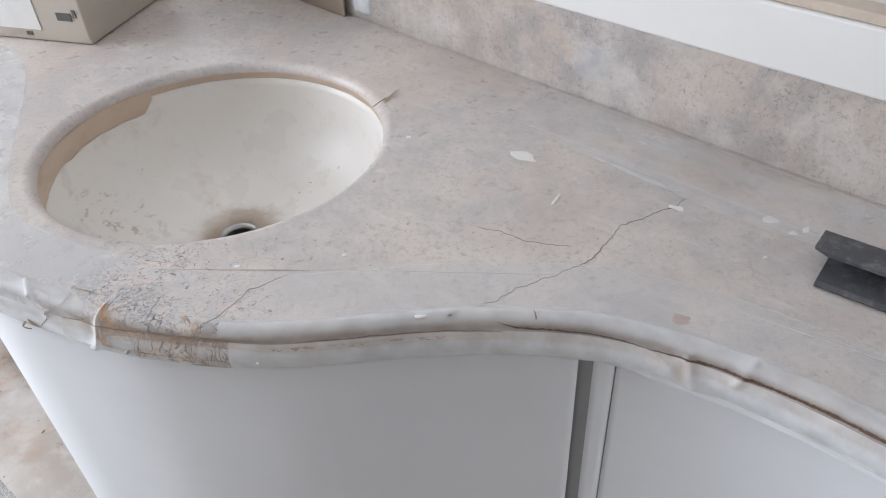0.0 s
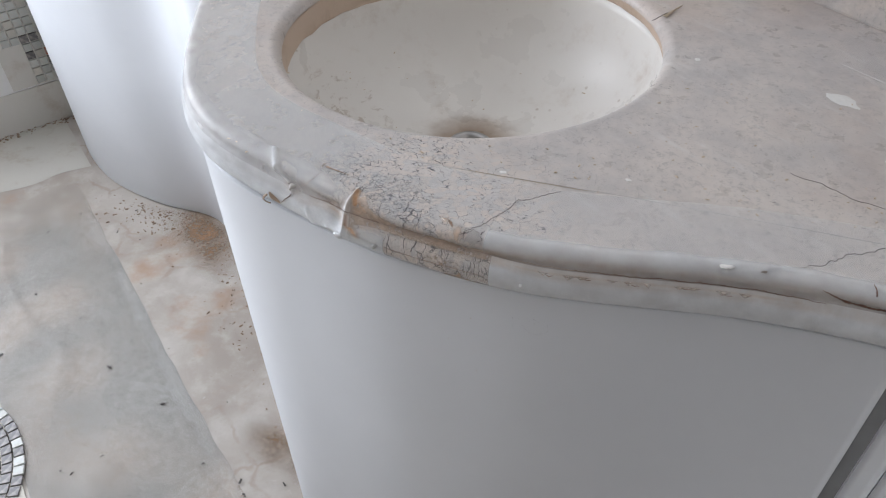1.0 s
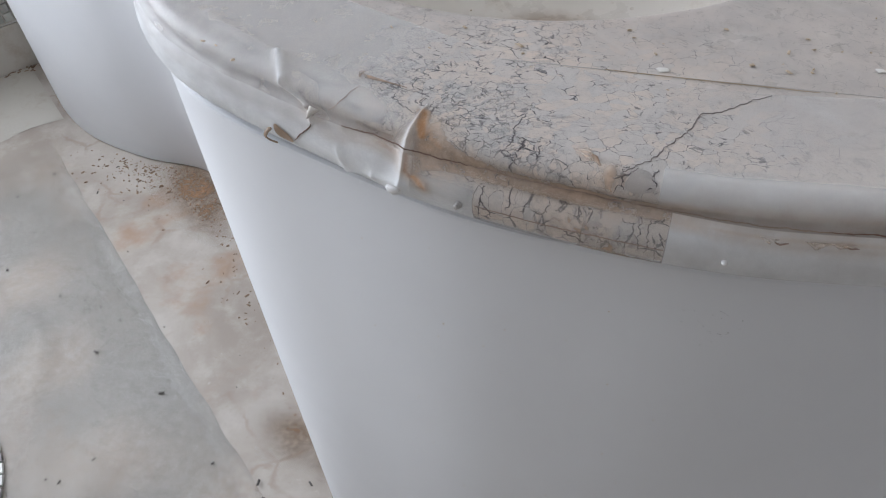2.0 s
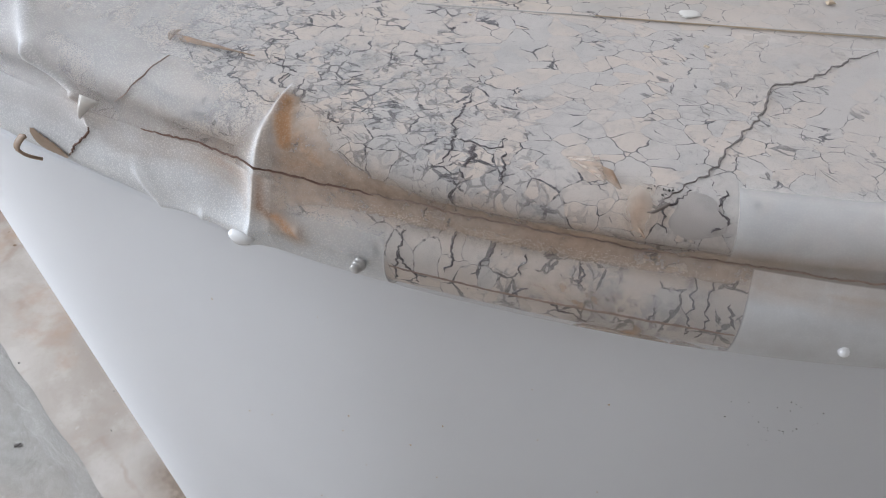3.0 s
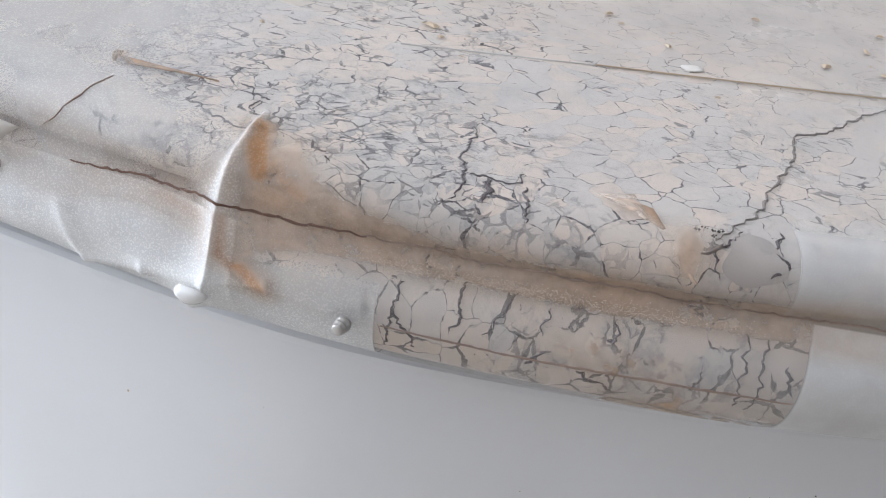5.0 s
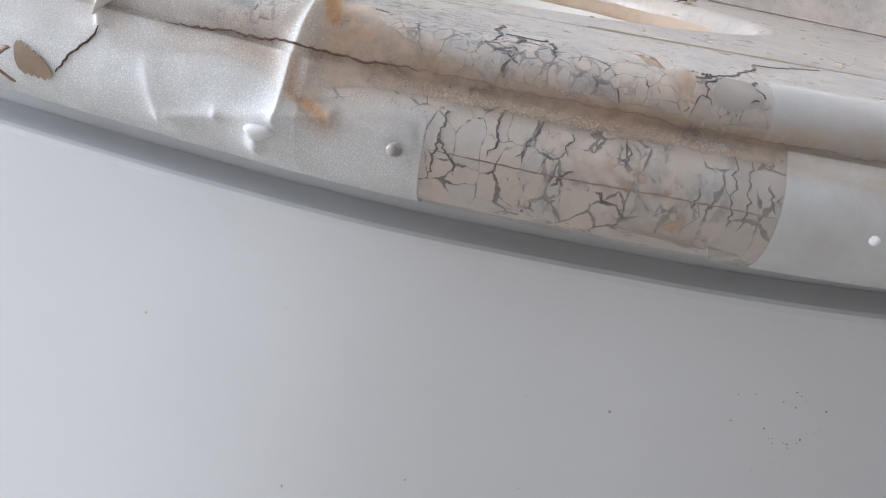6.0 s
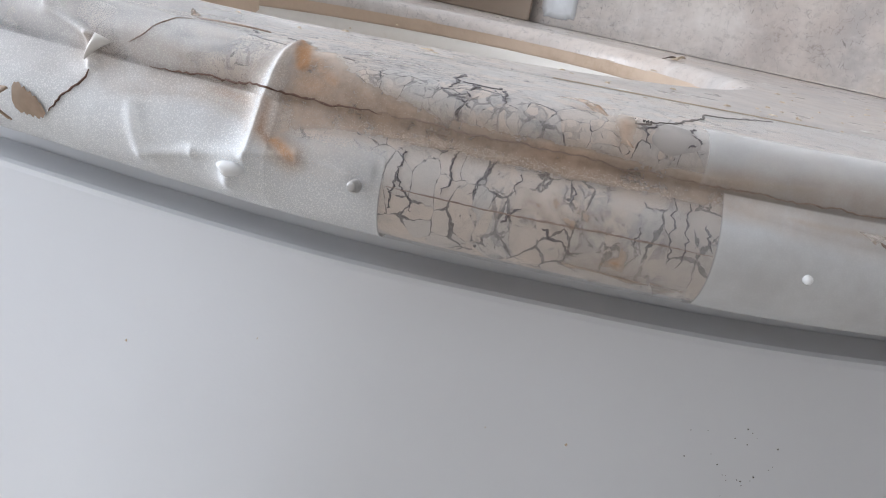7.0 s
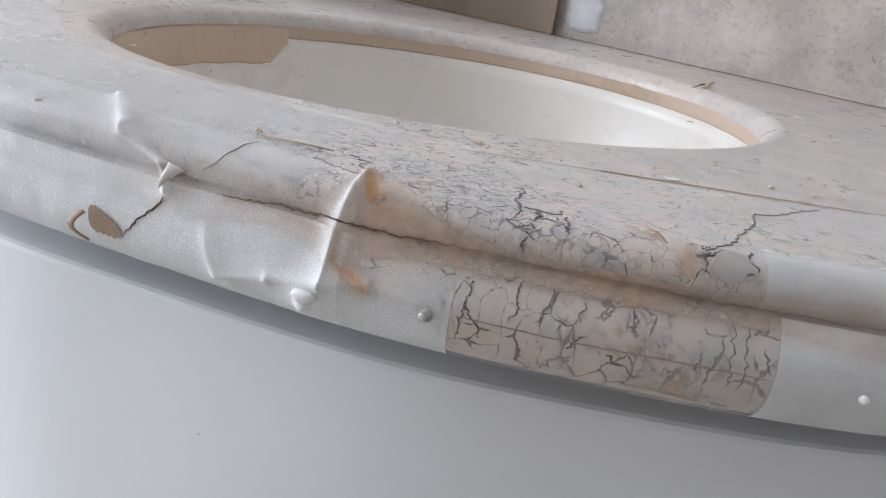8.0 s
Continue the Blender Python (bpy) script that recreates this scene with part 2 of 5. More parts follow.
def film(name, tint=(0.84, 0.87, 0.90), sandy=((0.66, 0.52, 0.415), (0.76, 0.66, 0.575), (0.46, 0.25, 0.125))):
    """Milky plastic film: its haze and its rusty dust come with the mesh."""
    m = Mat(name)
    t = m.t.nodes
    haze, dust = m.attr("haze"), m.attr("dust")
    cloud = m.step(m.noise(38.0, 6, 0.6), 0.30, 0.70, 0.88, 1.08)
    place = t.new("ShaderNodeSeparateXYZ")
    m.link(m.co, place.inputs[0])
    specks = m.math("MULTIPLY", m.step(m.noise(2300.0, 3), 0.51, 0.60), m.step(place.outputs[0], -0.345, -0.31, 1.0, 0.12))
    grain = m.voro(1100.0, "F1")
    fac = m.math("MULTIPLY", haze, m.math("MULTIPLY", cloud, m.math("ADD", m.math("MULTIPLY", specks, 0.26), 0.92)), True)
    dirt = m.math("MULTIPLY", dust, m.step(m.noise(120.0, 6, 0.7), 0.28, 0.62, 0.45, 1.1), True)
    sand = m.mix(m.step(m.noise(70.0, 5), 0.35, 0.7), sandy[0], sandy[1])
    sand = m.mix(m.step(dust, 0.30, 0.72), sand, tuple(0.68 * a + 0.32 * b for a, b in zip(sandy[0], sandy[2])))
    sand = m.mix(m.step(dust, 0.66, 1.0), sand, sandy[2])
    sand = m.mix(m.math("MULTIPLY", specks, 0.25), sand, (0.74, 0.66, 0.58))
    share = m.math("DIVIDE", dirt, m.math("ADD", m.math("ADD", m.math("MULTIPLY", dirt, 0.85), m.math("MULTIPLY", fac, 0.35)), 0.03), True)
    c = m.mix(share, m.mix(m.math("MULTIPLY", specks, 0.5), tint, (0.93, 0.93, 0.92)), sand)
    m.set(c, m.step(dirt, 0.0, 0.7, 0.60, 0.9), spec=0.22)
    m.bump(m.math("ADD", m.math("MULTIPLY", m.noise(170.0, 4), 0.25), m.math("MULTIPLY", grain, 0.08)), 0.0006, 0.22)
    clear = t.new("ShaderNodeBsdfTransparent")
    mixer = t.new("ShaderNodeMixShader")
    cover = m.math("MAXIMUM", fac, m.math("MULTIPLY", dirt, 0.95))
    cover = m.math("ADD", m.math("MULTIPLY", cover, 0.965), 0.035, True)
    m.link(cover, mixer.inputs[0])
    m.link(clear.outputs[0], mixer.inputs[1])
    m.link(m.p.outputs[0], mixer.inputs[2])
    m.link(mixer.outputs[0], m.out.inputs["Surface"])
    return m.m


def lacquer(name, colour=(0.785, 0.81, 0.85)):
    m = Mat(name)
    c = m.mix(m.step(m.noise(3.0, 4), 0.35, 0.7), tuple(x * 0.95 for x in colour), colour)
    spots = m.step(m.voro(16.0, "F1"), 0.006, 0.018, 1.0, 0.0)
    c = m.mix(m.math("MULTIPLY", spots, m.step(m.noise(5.0), 0.55, 0.62)), c, (0.62, 0.52, 0.40))
    m.set(c, m.step(m.noise(9.0), 0.3, 0.7, 0.34, 0.46), spec=0.4)
    m.bump(m.noise(420.0, 2), 0.0002, 0.25)
    return m.m


def dusty_paint(name, colour, dirt=(0.45, 0.36, 0.28), amount=0.5):
    m = Mat(name)
    c = m.mix(m.noise(5.0, 5), tuple(x * 0.93 for x in colour), colour)
    c = m.mix(m.math("MULTIPLY", m.step(m.noise(11.0, 7, 0.65), 0.5, 0.72), amount), c, dirt)
    m.set(c, 0.8, spec=0.25)
    m.bump(m.noise(120.0, 4), 0.0015, 0.4)
    return m.m


M_STONE = marble("polished_stone", veil=0.46)
M_SPLASH = marble("dusty_backsplash_stone", (0.50, 0.45, 0.415), 1.3, 0.65, 0.42, dashes=0.6)
M_FLOORSTONE = floor_marble("floor_stone")
M_FILM = film("milky_film")
M_FLOORFILM = film("floor_film", (0.27, 0.255, 0.23))
M_DIRT = film("brown_floor_dust", sandy=((0.23, 0.155, 0.10), (0.33, 0.24, 0.17), (0.30, 0.165, 0.085)))
M_LACQUER = lacquer("white_lacquer")
M_LEDGE = plain("white_ledge_paint", (0.80, 0.795, 0.78), 0.45, vary=0.05, scale=9.0, bump=0.0004)
M_GAP = plain("shadow_gap_grey", (0.30, 0.31, 0.32), 0.6)


def ceramic(name):
    m = Mat(name)
    c = m.mix(m.noise(8.0, 4), (0.76, 0.72, 0.67), (0.82, 0.79, 0.75))
    smear = m.math("MULTIPLY", m.step(m.noise(17.0, 8, 0.72), 0.50, 0.85), 0.7)
    c = m.mix(smear, c, (0.52, 0.42, 0.33))
    d = m.t.nodes.new("ShaderNodeVectorMath")
    d.operation = "DISTANCE"
    m.link(m.co, d.inputs[0])
    d.inputs[1].default_value = (SINK[0], SINK[1], 0.760)
    ring = m.step(m.math("ADD", d.outputs["Value"], m.math("MULTIPLY", m.noise(40.0), 0.03)), 0.045, 0.092, 0.95, 0.0)
    c = m.mix(ring, c, (0.36, 0.27, 0.20))
    # dried runs of dirt low on one side of the bowl
    g = m.t.nodes.new("ShaderNodeVectorMath")
    g.operation = "DISTANCE"
    m.link(m.co, g.inputs[0])
    g.inputs[1].default_value = (SINK[0] - 0.150, SINK[1] + 0.004, 0.795)
    run = m.noise(46.0, 6, 0.7, m.vec("MULTIPLY", m.warp(14.0, 0.03, 3), (1.0, 1.0, 2.6)))
    runs = m.math("MULTIPLY", m.step(run, 0.55, 0.66), m.step(g.outputs["Value"], 0.03, 0.085, 0.55, 0.0))
    c = m.mix(runs, c, (0.33, 0.24, 0.17))
    specks = m.math("MULTIPLY", m.step(m.voro(60.0, "F1"), 0.10, 0.16, 1.0, 0.0), m.step(m.noise(13.0, 4), 0.60, 0.66, 0.0, 0.5))
    c = m.mix(specks, c, (0.42, 0.33, 0.25))
    m.set(c, m.step(m.noise(14.0, 5), 0.3, 0.7, 0.25, 0.40), spec=0.45)
    return m.m


SINK = (-0.323, 0.863)
SINK_R = (0.209, 0.1955)
LIP_Z = 0.8845
M_CERAMIC = ceramic("cream_ceramic")
M_RIM = dusty_paint("raw_cut_stone", (0.62, 0.49, 0.385), (0.40, 0.285, 0.20), 0.8)
M_WALL = dusty_paint("white_wall_paint", (0.80, 0.79, 0.77), (0.62, 0.56, 0.50), 0.3)
# low albedo, so that the unseen right and front walls bounce little light
M_DIMWALL = dusty_paint("dim_unseen_wall", (0.30, 0.28, 0.27), (0.22, 0.18, 0.15), 0.5)
M_SKIRT = dusty_paint("pale_plaster", (0.66, 0.63, 0.58), (0.42, 0.33, 0.25), 0.5)
M_CEIL = dusty_paint("ceiling_paint", (0.82, 0.81, 0.79), (0.7, 0.68, 0.65), 0.2)
M_SHEET = dusty_paint("khaki_sheet", (0.50, 0.475, 0.425), (0.36, 0.29, 0.22), 0.6)
M_STEEL = plain("dull_steel", (0.42, 0.41, 0.40), 0.32, 1.0)
M_DARK = plain("dark_hole", (0.03, 0.028, 0.026), 0.7)
M_CRACK = plain("crack_dirt", (0.19, 0.16, 0.145), 0.85, vary=0.4, scale=400)
# colour of the thin film seams, and of the shadow drawn beside the tatters
M_SEAM_SHADE = plain("film_seam_and_shade", (0.27, 0.20, 0.17), 0.8, vary=0.4, scale=500)
M_TEAR = plain("tear_dirt", (0.15, 0.085, 0.065), 0.9, vary=0.5, scale=500)


# ---------------------------------------------------------------- mesh helpers
def mesh_object(name, verts, faces, material, parent=None, smooth=True, label=""):
    me = bpy.data.meshes.new(name)
    me.from_pydata([tuple(v) for v in verts], [], faces)
    me.materials.append(material)
    if smooth:
        me.polygons.foreach_set("use_smooth", [True] * len(me.polygons))
    me.update()
    ob = new(name, me)
    if parent is not None:
        ob.parent = parent
    if label:
        ob["label"] = label
    return ob


def part(name, bm, material, parent=None, label="", smooth=False):
    me = bpy.data.meshes.new(name)
    bmesh.ops.recalc_face_normals(bm, faces=bm.faces)
    bm.to_mesh(me)
    bm.free()
    me.materials.append(material)
    if smooth:
        me.polygons.foreach_set("use_smooth", [True] * len(me.polygons))
    ob = new(name, me)
    if parent is not None:
        ob.parent = parent
    if label:
        ob["label"] = label
    return ob


def thing(name, label, category, group="", kind=""):
    return tagged(new(name), label, category, group, kind)


def prism(pts, z0, z1, bevel=0.0, segs=2):
    """A closed plan polygon as an upright solid."""
    bm = bmesh.new()
    low = [bm.verts.new((p[0], p[1], z0)) for p in pts]
    high = [bm.verts.new((p[0], p[1], z1)) for p in pts]
    n = len(pts)
    bm.faces.new(low[::-1])
    bm.faces.new(high)
    for i in range(n):
        bm.faces.new((low[i], low[(i + 1) % n], high[(i + 1) % n], high[i]))
    bmesh.ops.recalc_face_normals(bm, faces=bm.faces)
    if bevel:
        bmesh.ops.bevel(bm, geom=list(bm.edges), offset=bevel, segments=segs, affect="EDGES", profile=0.5, clamp_overlap=True)
    return bm


def box_an(a0, a1, n0, n1, z0, z1, bevel=0.0):
    return prism([W(a0, n0), W(a1, n0), W(a1, n1), W(a0, n1)], z0, z1, bevel)


def strip(profile_rows, closed=False):
    """Faces of a grid: rows of equally many vertices."""
    rows, cols = len(profile_rows), len(profile_rows[0])
    verts = [v for row in profile_rows for v in row]
    faces = []
    for i in range(rows - 1 + (1 if closed else 0)):
        j = (i + 1) % rows
        for k in range(cols - 1):
            faces.append((i * cols + k, i * cols + k + 1, j * cols + k + 1, j * cols + k))
    return verts, faces


# ---------------------------------------------------------------- the front edge in plan
FRONT = [(-0.847, 1.134), (-0.763, 1.097), (-0.722, 1.050), (-0.690, 0.971), (-0.663, 0.878), (-0.632, 0.784),
         (-0.596, 0.705), (-0.553, 0.650), (-0.505, 0.615), (-0.451, 0.588), (-0.395, 0.562), (-0.348, 0.544),
         (-0.300, 0.532), (-0.250, 0.523), (-0.200, 0.519), (-0.140, 0.521), (-0.040, 0.526), (0.068, 0.517),
         (0.140, 0.492), (0.205, 0.453), (0.262, 0.408), (0.306, 0.367)]
FRONT_AN = [(-1.974, 0.60), (-1.85, 0.658), (-1.70, 0.674), (-1.54, 0.652), (-1.38, 0.580), (-1.24, 0.485), (-1.10, 0.478), (-0.95, 0.492)]
_end = an(0.306, 0.367)
FRONT_ALL = FRONT_AN + [an(*p) for p in FRONT] + [(_end[0] + 0.1, _end[1] - 0.002), (_end[0] + 0.3, _end[1] - 0.003), (1.5, _end[1] - 0.003)]


def spline(points, step=0.002):
    """Even steps along a Catmull-Rom curve."""
    pts = [Vector((p[0], p[1], 0)) for p in points]
    pts = [pts[0] * 2 - pts[1]] + pts + [pts[-1] * 2 - pts[-2]]
    fine = []
    for i in range(1, len(pts) - 2):
        p0, p1, p2, p3 = pts[i - 1:i + 3]
        for k in range(24):
            t = k / 24
            fine.append(0.5 * (2 * p1 + (p2 - p0) * t + (2 * p0 - 5 * p1 + 4 * p2 - p3) * t * t + (3 * p1 - p0 - 3 * p2 + p3) * t ** 3))
    fine.append(pts[-2])
    arr = np.array([(v.x, v.y) for v in fine])
    s = np.concatenate([[0], np.cumsum(np.linalg.norm(np.diff(arr, axis=0), axis=1))])
    even = np.arange(0, s[-1], step)
    out = np.stack([np.interp(even, s, arr[:, 0]), np.interp(even, s, arr[:, 1])], 1)
    k = np.hanning(31)
    k /= k.sum()
    pad = np.pad(out, ((15, 15), (0, 0)), mode="reflect", reflect_type="odd")
    return np.stack([np.convolve(pad[:, 0], k, "valid"), np.convolve(pad[:, 1], k, "valid")], 1)


EDGE = spline(FRONT_ALL)
_tan = np.gradient(EDGE, axis=0)
_tan /= np.linalg.norm(_tan, axis=1)[:, None]
OUT = np.stack([-_tan[:, 1], _tan[:, 0]], 1)
if OUT[len(OUT) // 2, 1] < 0:
    OUT = -OUT
EDGE_XY = np.array([W(a, n)[:2] for a, n in EDGE])
OUT_XY = OUT[:, :1] * np.array([[AX, AY]]) + OUT[:, 1:] * np.array([[NX, NY]])
EDGE_S = np.concatenate([[0], np.cumsum(np.linalg.norm(np.diff(EDGE_XY, axis=0), axis=1))])
_mono = np.where((EDGE_XY[:, 0] > -0.62) & (EDGE_XY[:, 0] < 0.6))[0]


def s_of_x(x):
    return float(np.interp(x, EDGE_XY[_mono, 0], EDGE_S[_mono]))


def at_s(s):
    x, y = np.interp(s, EDGE_S, EDGE_XY[:, 0]), np.interp(s, EDGE_S, EDGE_XY[:, 1])
    nx, ny = np.interp(s, EDGE_S, OUT_XY[:, 0]), np.interp(s, EDGE_S, OUT_XY[:, 1])
    return Vector((x, y, 0)), Vector((nx, ny, 0)).normalized()


HALF1, HALF2 = 0.027, 0.048


def profile(p, bridge=None, lift=0.0):
    """The edge in section: p metres along it from where the flat top begins to round. Gives the distance in from the outermost line and
    the height. bridge: from where to where film spans the joint between the two rounds and how far it sags; None for the bare stone."""
    if bridge is not None and bridge[0] < p < bridge[1]:
        t = (p - bridge[0]) / (bridge[1] - bridge[0])
        (e0, z0), (e1, z1) = profile(bridge[0], None, lift), profile(bridge[1], None, lift)
        e, z = e0 + (e1 - e0) * t + bridge[2] * math.sin(math.pi * t) ** 2, z0 + (z1 - z0) * t
        for inset, rx, rz, zc in ((SET, RX1, RZ1, TOP - RZ1), (0.0, RX2, RZ2, BOTTOM + RZ2)):
            k = 1 - ((z - zc) / (rz + lift)) ** 2
            if k > 0:
                e = min(e, inset + rx - (rx + lift) * math.sqrt(k))
        return e, z
    if p <= 0:
        return SET + RX1 - p, TOP + lift
    if p >= HALF1 + HALF2:
        return RX2 + (p - HALF1 - HALF2), BOTTOM - lift
    if p < HALF1:
        ang = math.pi / 2 - math.pi * p / HALF1
        e, z = SET + RX1 - (RX1 + lift) * math.cos(ang), TOP - RZ1 + (RZ1 + lift) * math.sin(ang)
    else:
        ang = math.pi / 2 - math.pi * (p - HALF1) / HALF2
        e, z = RX2 - (RX2 + lift) * math.cos(ang), BOTTOM + RZ2 + (RZ2 + lift) * math.sin(ang)
    return e, z


def surf(s, p, bridge=None, lift=0.0):
    base, out = at_s(s)
    e, z = profile(p, bridge, lift)
    return Vector((base.x - out.x * e, base.y - out.y * e, z))


# ---------------------------------------------------------------- setting
def structure(name, bm, material, label, category):
    return tagged(part(name, bm, material), label, category, kind="structure")


RIGHT, DEEP, HIGH = 2.1, 3.3, 2.6
structure("floor", box_an(SIDE - 0.2, RIGHT + 0.2, -0.2, DEEP + 0.2, -0.12, 0.0), M_FLOORSTONE, "dusty beige marble bathroom floor under building dirt", "floor")
structure("ceiling", box_an(SIDE - 0.2, RIGHT + 0.2, -0.2, DEEP + 0.2, HIGH, HIGH + 0.15), M_CEIL, "plain white painted ceiling", "ceiling")
structure("wall_back", box_an(SIDE - 0.2, RIGHT + 0.2, -0.2, -0.022, 0.0, HIGH), M_WALL, "white painted wall above the stone backsplash", "wall")
# added out of view, kept dark to hold the bounced light down
structure("wall_right", box_an(RIGHT, RIGHT + 0.2, -0.022, DEEP, 0.0, HIGH), M_DIMWALL, "unseen added side wall, dark grey-beige to cut bounced light", "wall")


def wall_with_opening(name, make, lo, hi, w0, w1, z0, z1, label, material):
    """Four blocks round one opening, as one mesh."""
    bm = bmesh.new()
    for u0, u1, h0, h1 in ((lo, w0, 0, HIGH), (w1, hi, 0, HIGH), (w0, w1, 0, z0), (w0, w1, z1, HIGH)):
        if h1 - h0 < 0.01:
            continue
        piece = make(u0, u1, h0, h1)
        me = bpy.data.meshes.new("piece")
        piece.to_mesh(me)
        piece.free()
        bm.from_mesh(me)
        bpy.data.meshes.remove(me)
    return structure(name, bm, material, label, "wall")


wall_with_opening("wall_left", lambda u0, u1, h0, h1: box_an(SIDE - 0.2, SIDE, u0, u1, h0, h1), -0.022, DEEP, 1.0, 2.5, 0.545, 2.3,
                  "white plastered wall with a window opening and a mosaic panel", M_WALL)
# added out of view in the same dark colour; its opening backs the fill
wall_with_opening("wall_front", lambda u0, u1, h0, h1: box_an(u0, u1, DEEP, DEEP + 0.2, h0, h1), SIDE - 0.2, RIGHT + 0.2, 0.45, 1.35, 0.0, 2.1,
                  "unseen added wall, dark grey-beige to cut bounced light, open behind the fill lamp", M_DIMWALL)


# ---------------------------------------------------------------- washstand top
def countertop():
    ps = [HALF1 * k / 18 for k in range(18)] + [HALF1 + HALF2 * k / 22 for k in range(23)] + [HALF1 + HALF2 + 0.03]
    idx = range(0, len(EDGE_S), 3)
    rows = [[surf(EDGE_S[i], p) for p in ps] for i in idx]
    verts, faces = strip(rows)
    ob_rows = len(rows)
    bm = bmesh.new()
    bv = [bm.verts.new(v) for v in verts]
    for f in faces:
        bm.faces.new([bv[i] for i in f])
    cols = len(ps)
    front = [bv[i * cols] for i in range(ob_rows)]
    back = [bm.verts.new(W(1.5, 0.0, TOP)), bm.verts.new(W(-1.974, 0.0, TOP))]
    ring = front + back
    edges = []
    for i in range(len(ring)):
        e = bm.edges.get((ring[i], ring[(i + 1) % len(ring)])) or bm.edges.new((ring[i], ring[(i + 1) % len(ring)]))
        edges.append(e)
    # the cut-out for the basin: a rounded lip
    lip = 0.012
    N = 120
    loops = []
    for k in range(7):
        t = math.pi / 2 * k / 6
        grow, drop = lip * (1 - math.sin(t)), lip * (1 - math.cos(t))
        loops.append([bm.verts.new((SINK[0] + (SINK_R[0] + grow) * math.cos(2 * math.pi * j / N),
                                    SINK[1] + (SINK_R[1] + grow) * math.sin(2 * math.pi * j / N), TOP - drop)) for j in range(N)])
    for a, b in zip(loops, loops[1:]):
        for j in range(N):
            bm.faces.new((a[j], a[(j + 1) % N], b[(j + 1) % N], b[j]))
    for j in range(N):
        edges.append(bm.edges.get((loops[0][j], loops[0][(j + 1) % N])))
    bmesh.ops.triangle_fill(bm, edges=edges, use_beauty=True, normal=(0, 0, 1))
    ob = part("countertop", bm, M_STONE, smooth=False)
    for poly in ob.data.polygons:
        poly.use_smooth = abs(poly.normal.z) < 0.999
    tagged(ob, "veined beige marble vanity countertop with double bullnose edge", "countertop")
    # raw inner wall of the cut-out, chipped and brown
    rows = []
    for j in range(N + 1):
        w = 2 * math.pi * j / N
        rough = 0.0012 * noise.noise((math.cos(w) * 9, math.sin(w) * 9, 3.3))
        rows.append([Vector((SINK[0] + (SINK_R[0] + g + rough) * math.cos(w), SINK[1] + (SINK_R[1] + g + rough) * math.sin(w), z))
                     for g, z in ((0.0002, TOP - lip + 0.0008), (0.001, TOP - 0.014), (0.0015, TOP - 0.020), (0.003, LIP_Z + 0.0005), (0.02, LIP_Z - 0.001))])
    v, f = strip(rows)
    mesh_object("cutout_wall", v, f, M_RIM, ob, label="raw brown cut stone edge round the basin")
    return ob


counter = countertop()


def backsplash():
    ob = part("backsplash", box_an(-1.97, 1.5, -0.018, 0.004, TOP + 0.0005, 1.018, 0.0012), M_SPLASH)
    tagged(ob, "dusty veined marble backsplash with plaster smears", "backsplash", kind="structure")
    seal = part("sealant_bead", box_an(-1.97, 1.5, 0.004, 0.0058, TOP + 0.0004, TOP + 0.0018, 0.0005), M_SPLASH, ob, "dusty sealant bead")
    return ob


backsplash()
ledge = structure("trim", box_an(-1.97, 1.5, -0.0215, 0.010, 1.0185, 1.085, 0.003), M_LEDGE, "smooth white painted ledge above the backsplash", "ledge")
structure("trim_strip", box_an(-1.97, 1.5, -0.0215, 0.006, 1.0852, 1.096, 0.002), plain("tan_strip", (0.58, 0.49, 0.41), 0.6), "narrow tan strip above the white ledge", "strip")


